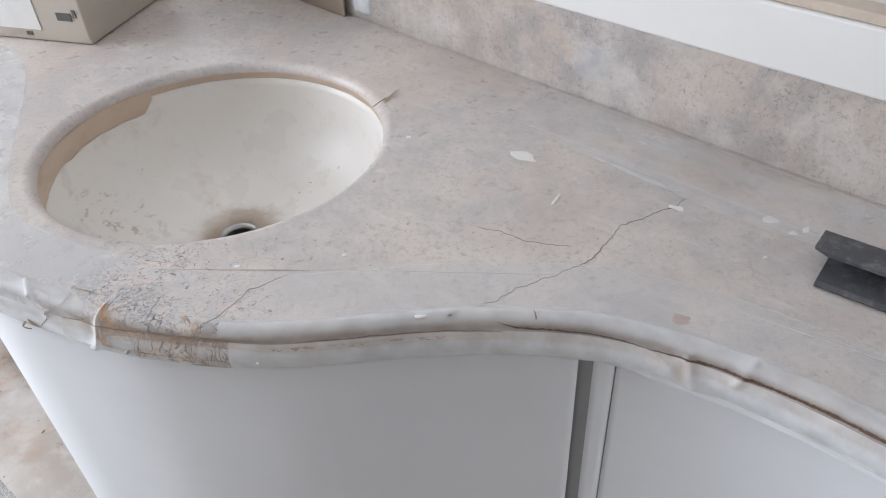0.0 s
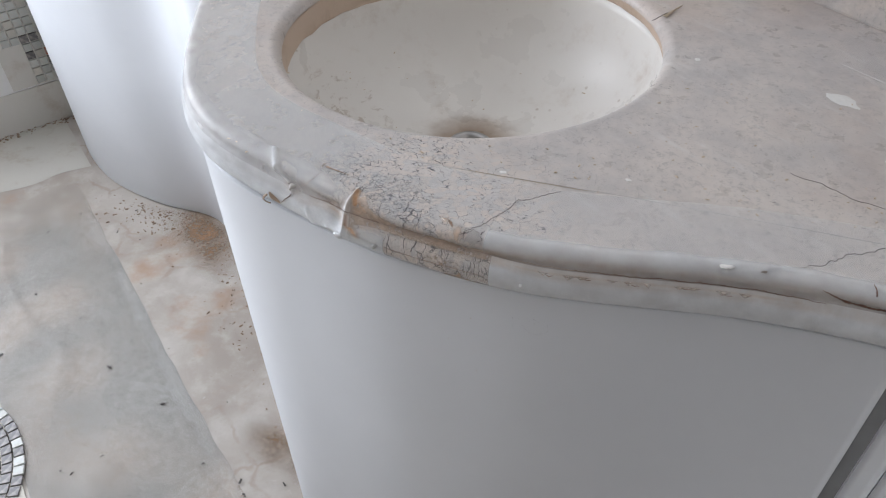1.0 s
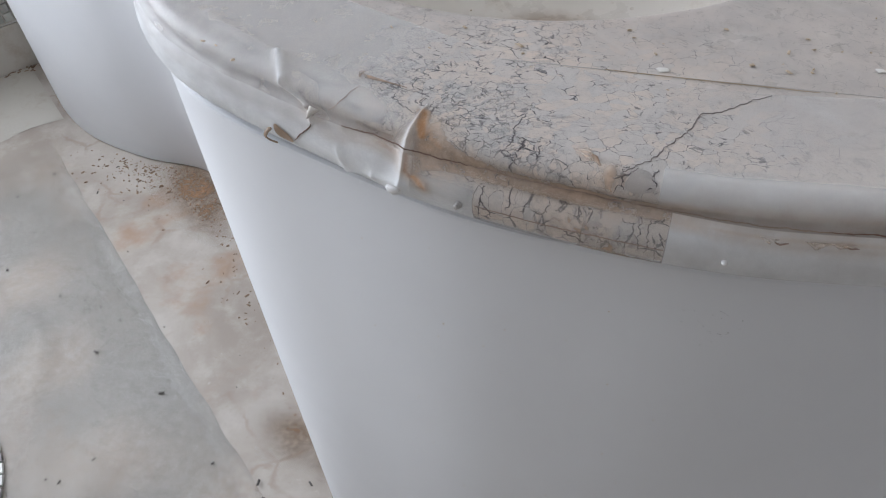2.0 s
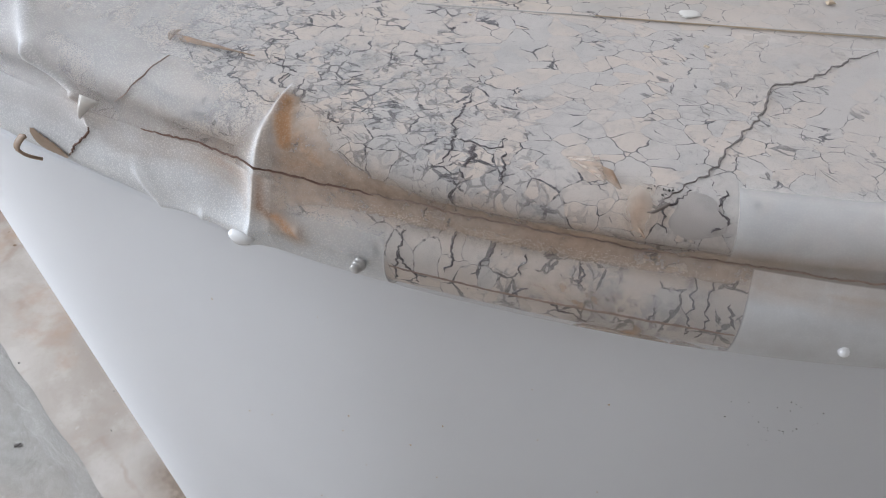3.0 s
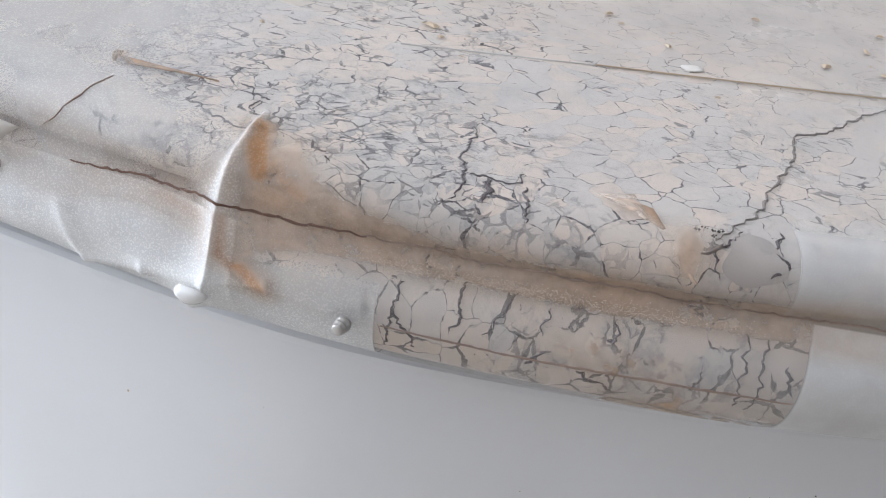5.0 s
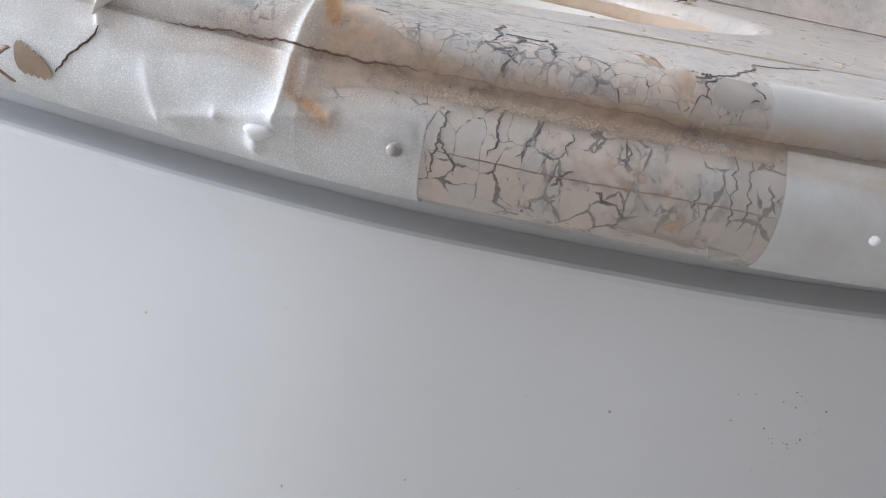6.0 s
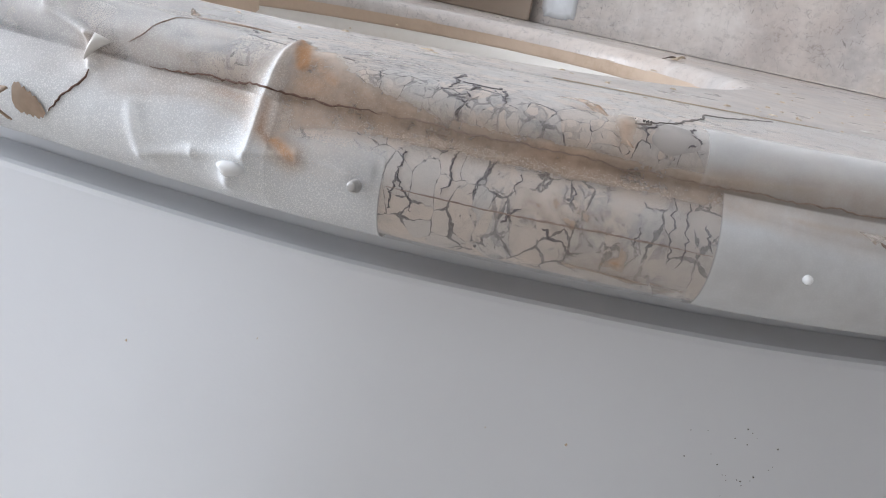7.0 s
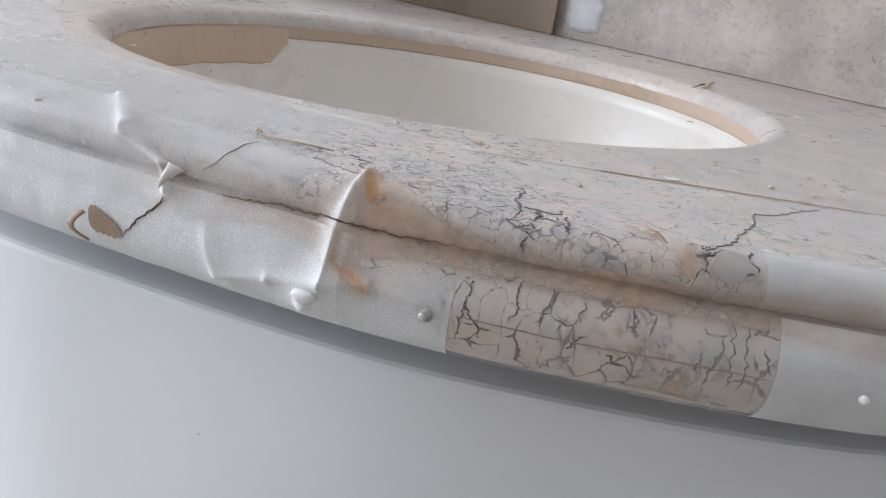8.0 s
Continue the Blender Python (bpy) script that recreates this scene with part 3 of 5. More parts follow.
def basin():
    root = thing("washbasin", "cream ceramic undermount washbasin with dried brown dirt", "washbasin")
    N, K = 96, 26
    rows = []
    for j in range(N + 1):
        w = 2 * math.pi * j / N
        row = [Vector((SINK[0] + (SINK_R[0] + 0.012) * math.cos(w), SINK[1] + (SINK_R[1] + 0.012) * math.sin(w), LIP_Z + 0.0012))]
        for k in range(K + 1):
            t = math.pi / 2 * k / K
            r = 0.125 + 0.875 * max(0.0, math.cos(t)) ** 0.80
            row.append(Vector((SINK[0] + (SINK_R[0] + 0.0015) * r * math.cos(w), SINK[1] + (SINK_R[1] + 0.0015) * r * math.sin(w),
                               LIP_Z + 0.001 - 0.132 * math.sin(t) ** 0.9)))
        rows.append(row)
    v, f = strip(rows)
    bowl = mesh_object("bowl", v, f, M_CERAMIC, root)
    # a taller run of raw mortar on one side under the stone
    rows = []
    for j in range(41):
        w = radians(127 + 88 * j / 40)
        ease = min(1.0, j / 2.0, (40 - j) / 9.0)
        drop = 0.002 + 0.017 * ease * (1 + 0.16 * noise.noise((w * 7, 1.0, 2.0)) + 0.08 * noise.noise((w * 31, 4.0, 2.0)))
        rows.append([Vector((SINK[0] + (SINK_R[0] + g) * math.cos(w), SINK[1] + (SINK_R[1] + g) * math.sin(w), z))
                     for g, z in ((0.0004, LIP_Z + 0.010), (-0.0006, LIP_Z + 0.004), (-0.0015, LIP_Z - drop * 0.9), (-0.001, LIP_Z - drop), (0.003, LIP_Z - drop - 0.001))])
    v, f = strip(rows)
    mesh_object("mortar_band", v, f, M_RIM, bowl, label="rough brown mortar band")
    zb = LIP_Z - 0.131
    prof = ((0.0285, zb + 0.001), (0.0265, zb + 0.0028), (0.021, zb + 0.0016), (0.0195, zb - 0.004), (0.0195, zb - 0.03))
    rows = [[Vector((SINK[0] + r * math.cos(2 * math.pi * j / 40), SINK[1] + r * math.sin(2 * math.pi * j / 40), z)) for r, z in prof] for j in range(41)]
    v, f = strip(rows)
    drain = mesh_object("drain", v, f, M_STEEL, root, label="dull metal drain ring")
    bm = bmesh.new()
    bmesh.ops.create_circle(bm, cap_ends=True, radius=0.0198, segments=32, matrix=Matrix.Translation((SINK[0], SINK[1], zb - 0.022)))
    part("drain_hole", bm, M_DARK, drain)
    return root


basin()


# ---------------------------------------------------------------- cabinet
S_BOW = s_of_x(-0.58)


def offset_line(s0, s1, inset, step=0.006):
    out = []
    for s in np.linspace(s0, s1, max(2, int((s1 - s0) / step) + 1)):
        base, o = at_s(s)
        out.append(base - o * (inset + 0.012 * min(1.0, max(0.0, (s - S_BOW) / 0.35))))
    return out


def curved_panel(name, s0, s1, inset, thick, z0, z1, parent, material=None, label="", r=0.0025):
    """An upright panel that follows the front edge, with softened rims."""
    outer = offset_line(s0, s1, inset)
    inner = offset_line(s0, s1, inset + thick)
    rows = []
    n = len(outer)
    for i, (o, q) in enumerate(zip(outer, inner)):
        d = (q - o).normalized()
        back = 0.0
        if i in (0, n - 1):
            back = 0.0001
        rows.append([Vector((*(q)[:2], z0)), Vector((*(o + d * (r + back))[:2], z0)), Vector((*(o + d * back)[:2], z0 + r)),
                     Vector((*(o + d * back)[:2], (z0 + z1) / 2)),
                     Vector((*(o + d * back)[:2], z1 - r)), Vector((*(o + d * (r * 0.3 + back))[:2], z1 - r * 0.3)),
                     Vector((*(o + d * (r + back))[:2], z1)), Vector((*(q)[:2], z1))])
    v, f = strip(rows)
    c = len(rows[0])
    f.append(tuple(range(c)))
    f.append(tuple((n - 1) * c + k for k in reversed(range(c))))
    return mesh_object(name, v, f, material or M_LACQUER, parent, smooth=False, label=label)


INSET = 0.007
S_SEAM = s_of_x(-0.535)
S_GAP = s_of_x(0.087)


def smooth_panel(ob):
    for poly in ob.data.polygons:
        poly.use_smooth = abs(poly.normal.z) < 0.2 and len(poly.vertices) == 4
    return ob


def cabinet():
    root = thing("vanity_cabinet", "white lacquered bow-fronted vanity cabinet on the floor", "cabinet")
    smooth_panel(curved_panel("top_rail", 0.003, EDGE_S[-1] - 0.01, INSET + 0.021, 0.02, 0.78, BOTTOM - 0.001, root))
    smooth_panel(curved_panel("bow_door", 0.003, S_GAP - 0.011, INSET, 0.02, 0.004, 0.8465, root))
    curved_panel("gap_back", S_GAP - 0.020, S_GAP + 0.040, INSET + 0.008, 0.004, 0.002, 0.85, root, M_GAP)
    smooth_panel(curved_panel("stile", S_GAP + 0.002, S_GAP + 0.0205, INSET + 0.002, 0.02, 0.004, 0.8585, root))
    smooth_panel(curved_panel("door", S_GAP + 0.0215, S_GAP + 0.49, INSET + 0.0022, 0.02, 0.004, 0.8585, root))
    smooth_panel(curved_panel("door", S_GAP + 0.4935, EDGE_S[-1] - 0.012, INSET + 0.004, 0.02, 0.004, 0.8585, root))
    return root


cabinet()


# ---------------------------------------------------------------- plastic film over the edge
def segment(x, p, x0, p0, x1, p1):
    """Distance in millimetres of (x, p) from a fold line, x in metres and p in millimetres."""
    ux, up, vx, vp = (x1 - x0) * 1000, p1 - p0, (x - x0) * 1000, p - p0
    t = max(0.0, min(1.0, (ux * vx + up * vp) / (ux * ux + up * up + 1e-9)))
    return math.hypot(vx - ux * t, vp - up * t)


# the stretched tent over the joint: a sharp crest, steep on one flank
CREST = [(-0.3690, -8, -0.3685, -3, 1.7, 0.8), (-0.3685, -3, -0.3675, 4, 2.4, 1.1), (-0.3675, 4, -0.3690, 14, 2.6, 1.7), (-0.3690, 14, -0.3705, 30, 2.3, 2.4), (-0.3705, 30, -0.3705, 50, 2.0, 2.0)]
FOLDS = [(-0.371, 50, -0.357, 47, 1.2, 1.3), (-0.357, 47, -0.342, 49, 1.0, 1.2), (-0.371, 50, -0.388, 53, 1.3, 1.3), (-0.388, 53, -0.406, 58, 1.3, 1.3),
         (-0.520, -9, -0.458, -2, 2.4, 2.6), (-0.458, -2, -0.445, 9, 3.0, 2.5), (-0.445, 9, -0.428, 19, 3.0, 2.1), (-0.428, 19, -0.426, 34, 2.6, 1.6),
         (-0.4105, 46, -0.406, 58, 0.9, 2.2), (-0.376, 57, -0.3765, 58, 3.6, 2.4),
         (-0.268, 12, -0.258, 22, 0.8, 1.5), (0.160, 16, 0.168, 60, 3.0, 4.0), (0.205, -8, 0.196, 40, 2.4, 3.0), (0.128, 20, 0.150, 46, 2.5, 3.0)]


def gauss(v, w):
    return math.exp(-(v / w) ** 2)


def spot(x, p, x0, p0, rx, rp):
    return math.exp(-(((x - x0) * 1000 / rx) ** 2 + ((p - p0) / rp) ** 2))


def ramp(v, lo, hi):
    t = max(0.0, min(1.0, (v - lo) / (hi - lo)))
    return t * t * (3 - 2 * t)


def film_span(x):
    """Where the film leaves the upper round, where it meets the lower one, and its sag between."""
    d = x + 0.366
    w = math.exp(-d / 0.024) if d > 0 else math.exp(d / 0.014)
    w2 = math.exp(-d / 0.007) if d > 0 else math.exp(d / 0.012)
    west = ramp(-x, 0.385, 0.42)
    east = ramp(x, -0.25, -0.19)
    return (0.0155 - 0.0060 * w - 0.005 * west - 0.004 * east, 0.037 + 0.010 * w2 + 0.007 * west + 0.005 * east, 0.0009 - 0.0007 * w + 0.0010 * ramp(x, -0.30, -0.26) - 0.0008 * west - 0.0012 * east)


def film_point(s, p_mm):
    x = float(np.interp(s, EDGE_S, EDGE_XY[:, 0])) if s > S_LEFT else -0.62 - (S_LEFT - s)
    bridge = film_span(x)
    base = surf(s, p_mm / 1000, bridge, 0.0009)
    hang = ramp(x, 0.05, 0.15)
    if hang and p_mm > 62:
        drop = surf(s, 0.062, bridge, 0.0009) + Vector((0, 0, -0.0003 * (p_mm - 62)))
        base = base.lerp(drop, hang)
    e = 0.0004
    g = (surf(s, p_mm / 1000 + e, bridge, 0.0009) - surf(s, p_mm / 1000 - e, bridge, 0.0009))
    _, out = at_s(s)
    along = Vector((-out.y, out.x, 0))
    nrm = along.cross(g).normalized()
    if nrm.dot(out + Vector((0, 0, 0.8 if p_mm < 40 else -0.4))) < 0:
        nrm = -nrm
    h = 0.0
    for x0, p0, x1, p1, high, wide in FOLDS:
        if min(x0, x1) - 0.02 < x < max(x0, x1) + 0.02:
            d = segment(x, p_mm, x0, p0, x1, p1)
            h += high * (0.62 * gauss(d, wide) + 0.38 * gauss(d, wide * 3.4))
    if -0.40 < x < -0.33:
        peak = 0.0
        for x0, p0, x1, p1, high, wide in CREST:
            d = segment(x, p_mm, x0, p0, x1, p1)
            t = max(0.0, min(1.0, (p_mm - p0) / (p1 - p0)))
            wide *= 1.4 if x < x0 + (x1 - x0) * t else 0.75
            peak = max(peak, high * (0.78 * math.exp(-d / wide) + 0.22 * ramp(p_mm, -2, 14) * gauss(d, wide * 3.0)))
        h += peak
    loose = ramp(p_mm, -12, 8)
    rough = 0.25 + 0.5 * ramp(x, -0.02, 0.12) + 0.35 * ramp(-x, 0.42, 0.50)
    if -0.335 < x < 0.0:
        rough = 0.10
    h += loose * rough * (0.6 + 1.2 * noise.noise((x * 45, p_mm * 0.045, 1.7)) + 0.5 * noise.noise((x * 130, p_mm * 0.11, 5.1)))
    h = max(h, -0.4) if p_mm > -3 else max(h, 0.0)
    return base + nrm * (h / 1000), x


def crest(x, p):
    """How near a place lies to the stretched white crest."""
    d = min(*(segment(x, p, *c[:4]) for c in CREST))
    return gauss(d, 0.9 + 3.0 * ramp(p, 2, 18) - 1.4 * ramp(p, 36, 48))


def film_haze(x, p):
    top = 1 - ramp(p, -9, 1)
    if p > 27:
        if x >= -0.2405:
            v = 0.76 + 0.10 * noise.noise((x * 38, p * 0.05, 7.0))
        elif x > -0.3325:
            v = 0.05 + 0.13 * ramp(x, -0.29, -0.262)
        elif x > -0.366:
            v = 0.22 + 0.55 * ramp(p, 38, 58)
        else:
            v = 0.54 + 0.28 * ramp(p, 38, 52) + 0.12 * noise.noise((x * 70, p * 0.07, 4.0))
    elif x >= -0.2475:
        v = 0.42 + 0.10 * noise.noise((x * 42, p * 0.08, 2.0))
    elif x > -0.362:
        v = 0.03 + 0.12 * gauss(p - 20, 6)
    else:
        v = 0.15 + 0.25 * ramp(-x, 0.366, 0.40) * (0.75 + 0.5 * noise.noise((x * 60, p * 0.06, 9.0)))
    flat = 0.06 + 0.22 * ramp(-x, 0.37, 0.42) + 0.10 * ramp(x, -0.235, -0.18)
    v = v * (1 - top) + flat * top
    v += 0.32 * spot(x, p, -0.3715, 20, 6, 15) + 0.25 * spot(x, p, -0.371, 48, 8, 8)
    if x < -0.40:
        v += 0.4 * gauss(min(segment(x, p, -0.458, -2, -0.445, 9), segment(x, p, -0.445, 9, -0.428, 19), segment(x, p, -0.428, 19, -0.426, 34), segment(x, p, -0.409, 47, -0.404, 61)), 1.8)
    v += 0.62 * min(1.0, crest(x, p) + 0.6 * spot(x, p, -0.3765, 57, 5, 4))
    return max(0.0, min(1.0, v))


def film_dust(x, p):
    v = 0.0
    if x > -0.45:
        lo, hi, _ = film_span(x)
        lo -= 0.012 * math.exp(-abs(x + 0.357) / 0.012)
        strength = 0.57 * ramp(x, -0.44, -0.368) * (1 - 0.7 * ramp(x, -0.26, -0.20)) * (0.9 + 0.35 * noise.noise((x * 40, 0.3, 8)))
        soft = 3.0 + 2.0 * noise.noise((x * 120, 4.0, 1))
        v = strength * ramp(p, lo * 1000 - soft - 1, lo * 1000 + soft) * (1 - ramp(p, hi * 1000 - soft, hi * 1000 + soft + 1))
        if x < -0.37:
            v *= 0.55
    v = max(v, 1.05 * gauss(segment(x, p, -0.3676, -2, -0.3620, 9), 3.8), 0.8 * gauss(segment(x, p, -0.3595, 7, -0.352, 12), 4.0), 1.05 * gauss(segment(x, p, -0.3702, 28, -0.3696, 42), 3.4), 0.95 * gauss(segment(x, p, -0.3696, 42, -0.3585, 48), 2.8))
    v = max(v, 0.75 * spot(x, p, -0.358, 16, 12, 13), 0.6 * spot(x, p, -0.380, 31, 10, 5))
    v = max(v, 0.5 * gauss(p - 34.5, 2.0) * ramp(x, -0.34, -0.31) * (1 - ramp(x, -0.262, -0.25)))
    v = max(v, 0.65 * spot(x, p, -0.271, 7, 4, 7), 0.4 * spot(x, p, 0.14, 34, 14, 9), 0.5 * spot(x, p, 0.158, 40, 6, 12))
    if -0.25 < x < 0.03:
        v = max(v, 0.45 * gauss(p - 34, 2.6) * ramp(x, -0.25, -0.21) * (1 - ramp(x, -0.03, 0.02)) * max(0.0, 0.9 + 0.8 * noise.noise((x * 75, p * 0.06, 3))))
    if x < -0.40:
        v = max(v, 0.35 * spot(x, p, -0.425, 25, 8, 8))
    if -0.38 < x < -0.34:
        v *= 1 - 0.9 * gauss(min(segment(x + 0.0012, p, *c[:4]) for c in CREST), 0.8 + 0.9 * ramp(p, 4, 20))
    return v


S_LEFT = s_of_x(-0.618)


def film_sheet(name, s_list, p_list, parent, label):
    rows, haze, dust = [], [], []
    for s in s_list:
        row = []
        for p in p_list:
            v, x = film_point(s, p)
            row.append(v)
            haze.append(film_haze(x, p))
            dust.append(film_dust(x, p))
        rows.append(row)
    v, f = strip(rows)
    ob = mesh_object(name, v, f, M_FILM, parent, label=label)
    for key, values in (("haze", haze), ("dust", dust)):
        at = ob.data.attributes.new(key, "FLOAT", "POINT")
        at.data.foreach_set("value", values)
    return ob


cover = thing("protective_film", "milky torn plastic film wrapped round the counter edge", "film")
P_ROWS = [-66, -50, -36, -26, -19, -14, -11, -9] + [-7.5 + 1.0 * k for k in range(84)] + [80, 86]
sa, sb = s_of_x(-0.535), s_of_x(-0.165)
film_sheet("worn_wrap", list(np.arange(sa, sb, 0.00065)) + [sb], P_ROWS, cover, "clear and milky wrap, torn and dusty along the joint")
coarse = P_ROWS[::2] + [P_ROWS[-1]]
film_sheet("side_wrap", list(np.arange(0.9, sa, 0.003)) + [sa], coarse, cover, "milky wrap at the rounded side")
film_sheet("front_wrap", [sb] + list(np.arange(sb + 0.002, min(sb + 0.75, EDGE_S[-1] - 0.01), 0.0025)), P_ROWS, cover, "creased white wrap")


def ribbon(name, fixed, width, material, parent, place, seed=0, wander=0.35, step=0.0012, taper=True, label=""):
    """A thin ragged strip along a few given places: place(u, v) sets it on a surface."""
    rng = random.Random(seed)
    pts = []
    for (u0, v0), (u1, v1) in zip(fixed, fixed[1:]):
        n = max(2, int((place(u1, v1) - place(u0, v0)).length / step))
        for k in range(n):
            t = k / n
            pts.append(place(u0 + (u1 - u0) * t, v0 + (v1 - v0) * t))
    pts.append(place(*fixed[-1]))
    n = len(pts)
    rows, drift = [], 0.0
    for i, q in enumerate(pts):
        d = (pts[min(i + 1, n - 1)] - pts[max(i - 1, 0)]).normalized()
        up = Vector((0, 0, 1)) if abs(q.z - TOP) < 0.002 else at_s(s_of_x(q.x))[1]
        side = d.cross(up).normalized()
        drift = drift * 0.7 + rng.uniform(-1, 1) * wander * step
        t = i / max(1, n - 1)
        w = width * (0.45 + 0.75 * rng.random()) * ((min(1.0, 6 * t + 0.15) * min(1.0, 6 * (1 - t) + 0.15)) if taper else 1.0)
        c = q + side * drift
        rows.append([c - side * w / 2 - up * 0.0004, c - side * w / 4, c + side * w / 4, c + side * w / 2 - up * 0.0004])
    v, f = strip(rows)
    return mesh_object(name, v, f, material, parent, label=label)


def on_film(x, p):
    return film_point(s_of_x(x), p)[0] + at_s(s_of_x(x))[1] * 0.0005 + Vector((0, 0, 0.0002))


def on_stone(x, p):
    _, out = at_s(s_of_x(x))
    return surf(s_of_x(x), p / 1000, None, 0.0003)


def on_top(x, y):
    return Vector((x, y, TOP + 0.00035))


ribbon("tear", [(-0.408, 27), (-0.392, 25), (-0.376, 22), (-0.366, 23), (-0.352, 24), (-0.337, 23)], 0.0007, M_TEAR, cover, on_film, 1)
ribbon("tear", [(-0.338, 23), (-0.318, 23), (-0.29, 22.5), (-0.255, 23)], 0.0005, M_SEAM_SHADE, cover, on_film, 8)
ribbon("tear", [(-0.256, 23), (-0.21, 24.5), (-0.165, 24.5)], 0.0005, M_SEAM_SHADE, cover, on_film, 10)
ribbon("tear", [(-0.175, 24.5), (-0.10, 25), (-0.03, 26), (0.008, 28)], 0.0010, M_TEAR, cover, on_film, 2)
ribbon("tear", [(0.002, 10), (0.022, 20), (0.06, 23), (0.10, 23), (0.128, 27)], 0.0022, M_TEAR, cover, on_film, 3)
ribbon("tear", [(0.128, 27), (0.16, 25), (0.19, 22), (0.23, 21), (0.29, 20), (0.38, 20)], 0.0045, M_TEAR, cover, on_film, 4, wander=0.2)
ribbon("tear", [(-0.4075, -5), (-0.4085, 4), (-0.4125, 11), (-0.4165, 17)], 0.0003, M_SEAM_SHADE, cover, on_film, 5, wander=0.1)
ribbon("tear", [(-0.426, 36), (-0.430, 44), (-0.439, 54)], 0.0008, M_TEAR, cover, on_film, 6)
ribbon("tear", [(0.035, -2), (0.037, 8)], 0.0014, M_TEAR, cover, on_film, 7)


def tape_piece():
    """The clear adhesive tape on the lower round."""
    rows, haze, dust = [], [], []
    xs = np.linspace(-0.3325, -0.2405, 90)
    ps = [33.5 + 1.2 * k for k in range(28)]
    for i, x in enumerate(xs):
        row = []
        edge = min(i, 89 - i) / 89
        for p in ps:
            q, _ = film_point(s_of_x(x), min(p, 65 - max(0.0, 0.03 - edge) * 200))
            row.append(q + at_s(s_of_x(x))[1] * 0.0003)
            haze.append(0.03)
            dust.append((0.01 + 0.07 * ramp(p, 49.5, 50.5)) * (0.7 + 0.5 * noise.noise((x * 90, p * 0.12, 2))) + max(0.0, 0.38 + 0.9 * noise.noise((x * 300, p * 0.40, 6))) * (spot(x, p, -0.279, 47, 9, 4) + 0.8 * spot(x, p, -0.291, 44.5, 5, 3) + 0.9 * spot(x, p, -0.2665, 54.5, 3, 3)) + 0.3 * spot(x, p, -0.268, 58, 14, 4))
        rows.append(row)
    v, f = strip(rows)
    ob = mesh_object("clear_tape", v, f, M_FILM, cover, label="clear brownish adhesive tape strip over dark veins")
    for key, values in (("haze", haze), ("dust", dust)):
        at = ob.data.attributes.new(key, "FLOAT", "POINT")
        at.data.foreach_set("value", values)


tape_piece()
ribbon("tape_seam", [(-0.331, 49.5), (-0.300, 49.8), (-0.268, 49.2), (-0.2415, 49.5)], 0.0005, M_SEAM_SHADE, cover, lambda x, p: on_film(x, p) + at_s(s_of_x(x))[1] * 0.0003, 9, wander=0.1)

M_FLAKE = plain("dry_film_flake", (0.56, 0.45, 0.33), 0.45, vary=0.25, scale=300)
M_PALE = plain("pale_film_flake", (0.78, 0.76, 0.73), 0.4, vary=0.1, scale=300)


def flake(name, base0, base1, tip, parent, material, curl=0.002, place=None, label="", dusty=(0.12, 0.62)):
    """A lifted triangular scrap of film with a curled tip."""
    place = place or on_film
    a, b, c = place(*base0), place(*base1), place(*tip)
    rows = []
    for i in range(9):
        t = i / 8
        p0, p1 = a.lerp(c, t), b.lerp(c, t)
        up = Vector((0, -0.5, 0.85)) * (curl * math.sin(t * math.pi * 0.8))
        rows.append([p0.lerp(p1, k / 4) + up * (0.4 + 0.6 * math.sin(math.pi * k / 4)) + Vector((0, 0, 0.0004)) for k in range(5)])
    v, f = strip(rows)
    ob = mesh_object(name, v, f, material, parent, label=label)
    if material is M_FILM:
        for key, low, high in (("haze", 0.05, 0.40), ("dust", *dusty)):
            at = ob.data.attributes.new(key, "FLOAT", "POINT")
            at.data.foreach_set("value", [low + (high - low) * (0.5 + noise.noise((i * 0.37, len(key), tip[0] * 50))) for i in range(len(v))])
    mod = ob.modifiers.new("thickness", "SOLIDIFY")
    mod.thickness = 0.00025
    return ob


flake("film_flake", (-0.2905, -4), (-0.2825, -6), (-0.2800, 2), cover, M_FILM, 0.0012, label="curled yellowish scrap of film")
flake("film_flake", (-0.2835, -4), (-0.2785, -2), (-0.2685, 13), cover, M_FILM, 0.0009, dusty=(0.40, 0.80))
flake("film_flake", (-0.400, 0.5985), (-0.3975, 0.5945), (-0.374, 0.5885), cover, M_FILM, 0.0010, on_top, dusty=(0.45, 0.85))
flake("film_flake", (-0.402, 0.600), (-0.3985, 0.6005), (-0.4005, 0.5945), cover, M_FILM, 0.003, on_top)
flake("film_flake", (-0.281, 60), (-0.255, 62), (-0.270, 72), cover, M_FILM, 0.002, dusty=(0.35, 0.75))
flake("film_flake", (-0.255, 61), (-0.245, 62), (-0.252, 68), cover, M_FILM, 0.001)
for k in range(10):
    x = -0.203 + 0.0165 * k + 0.004 * math.sin(k * 2.4)
    low = 38.5 + 1.6 * math.sin(k * 1.7)
    flake("film_tatter", (x, 33.5), (x + 0.009 + 0.003 * math.sin(k), 34), (x + 0.005, low), cover, M_FILM, 0.0006, dusty=(0.15, 0.50))
    # a dark ribbon draws the shadow by every second tatter
    if k % 2 == 0:
        ribbon("tatter_shadow", [(x + 0.007, low - 2.5), (x + 0.0095, low - 0.8), (x + 0.013, low - 1.8)], 0.0009, M_SEAM_SHADE, cover, on_film, 120 + k)
flake("film_flake", (-0.426, 18), (-0.421, 20), (-0.428, 33), cover, M_PALE, 0.003)


M_BROWN = plain("brown_dry_film", (0.34, 0.245, 0.175), 0.6, vary=0.3, scale=300)


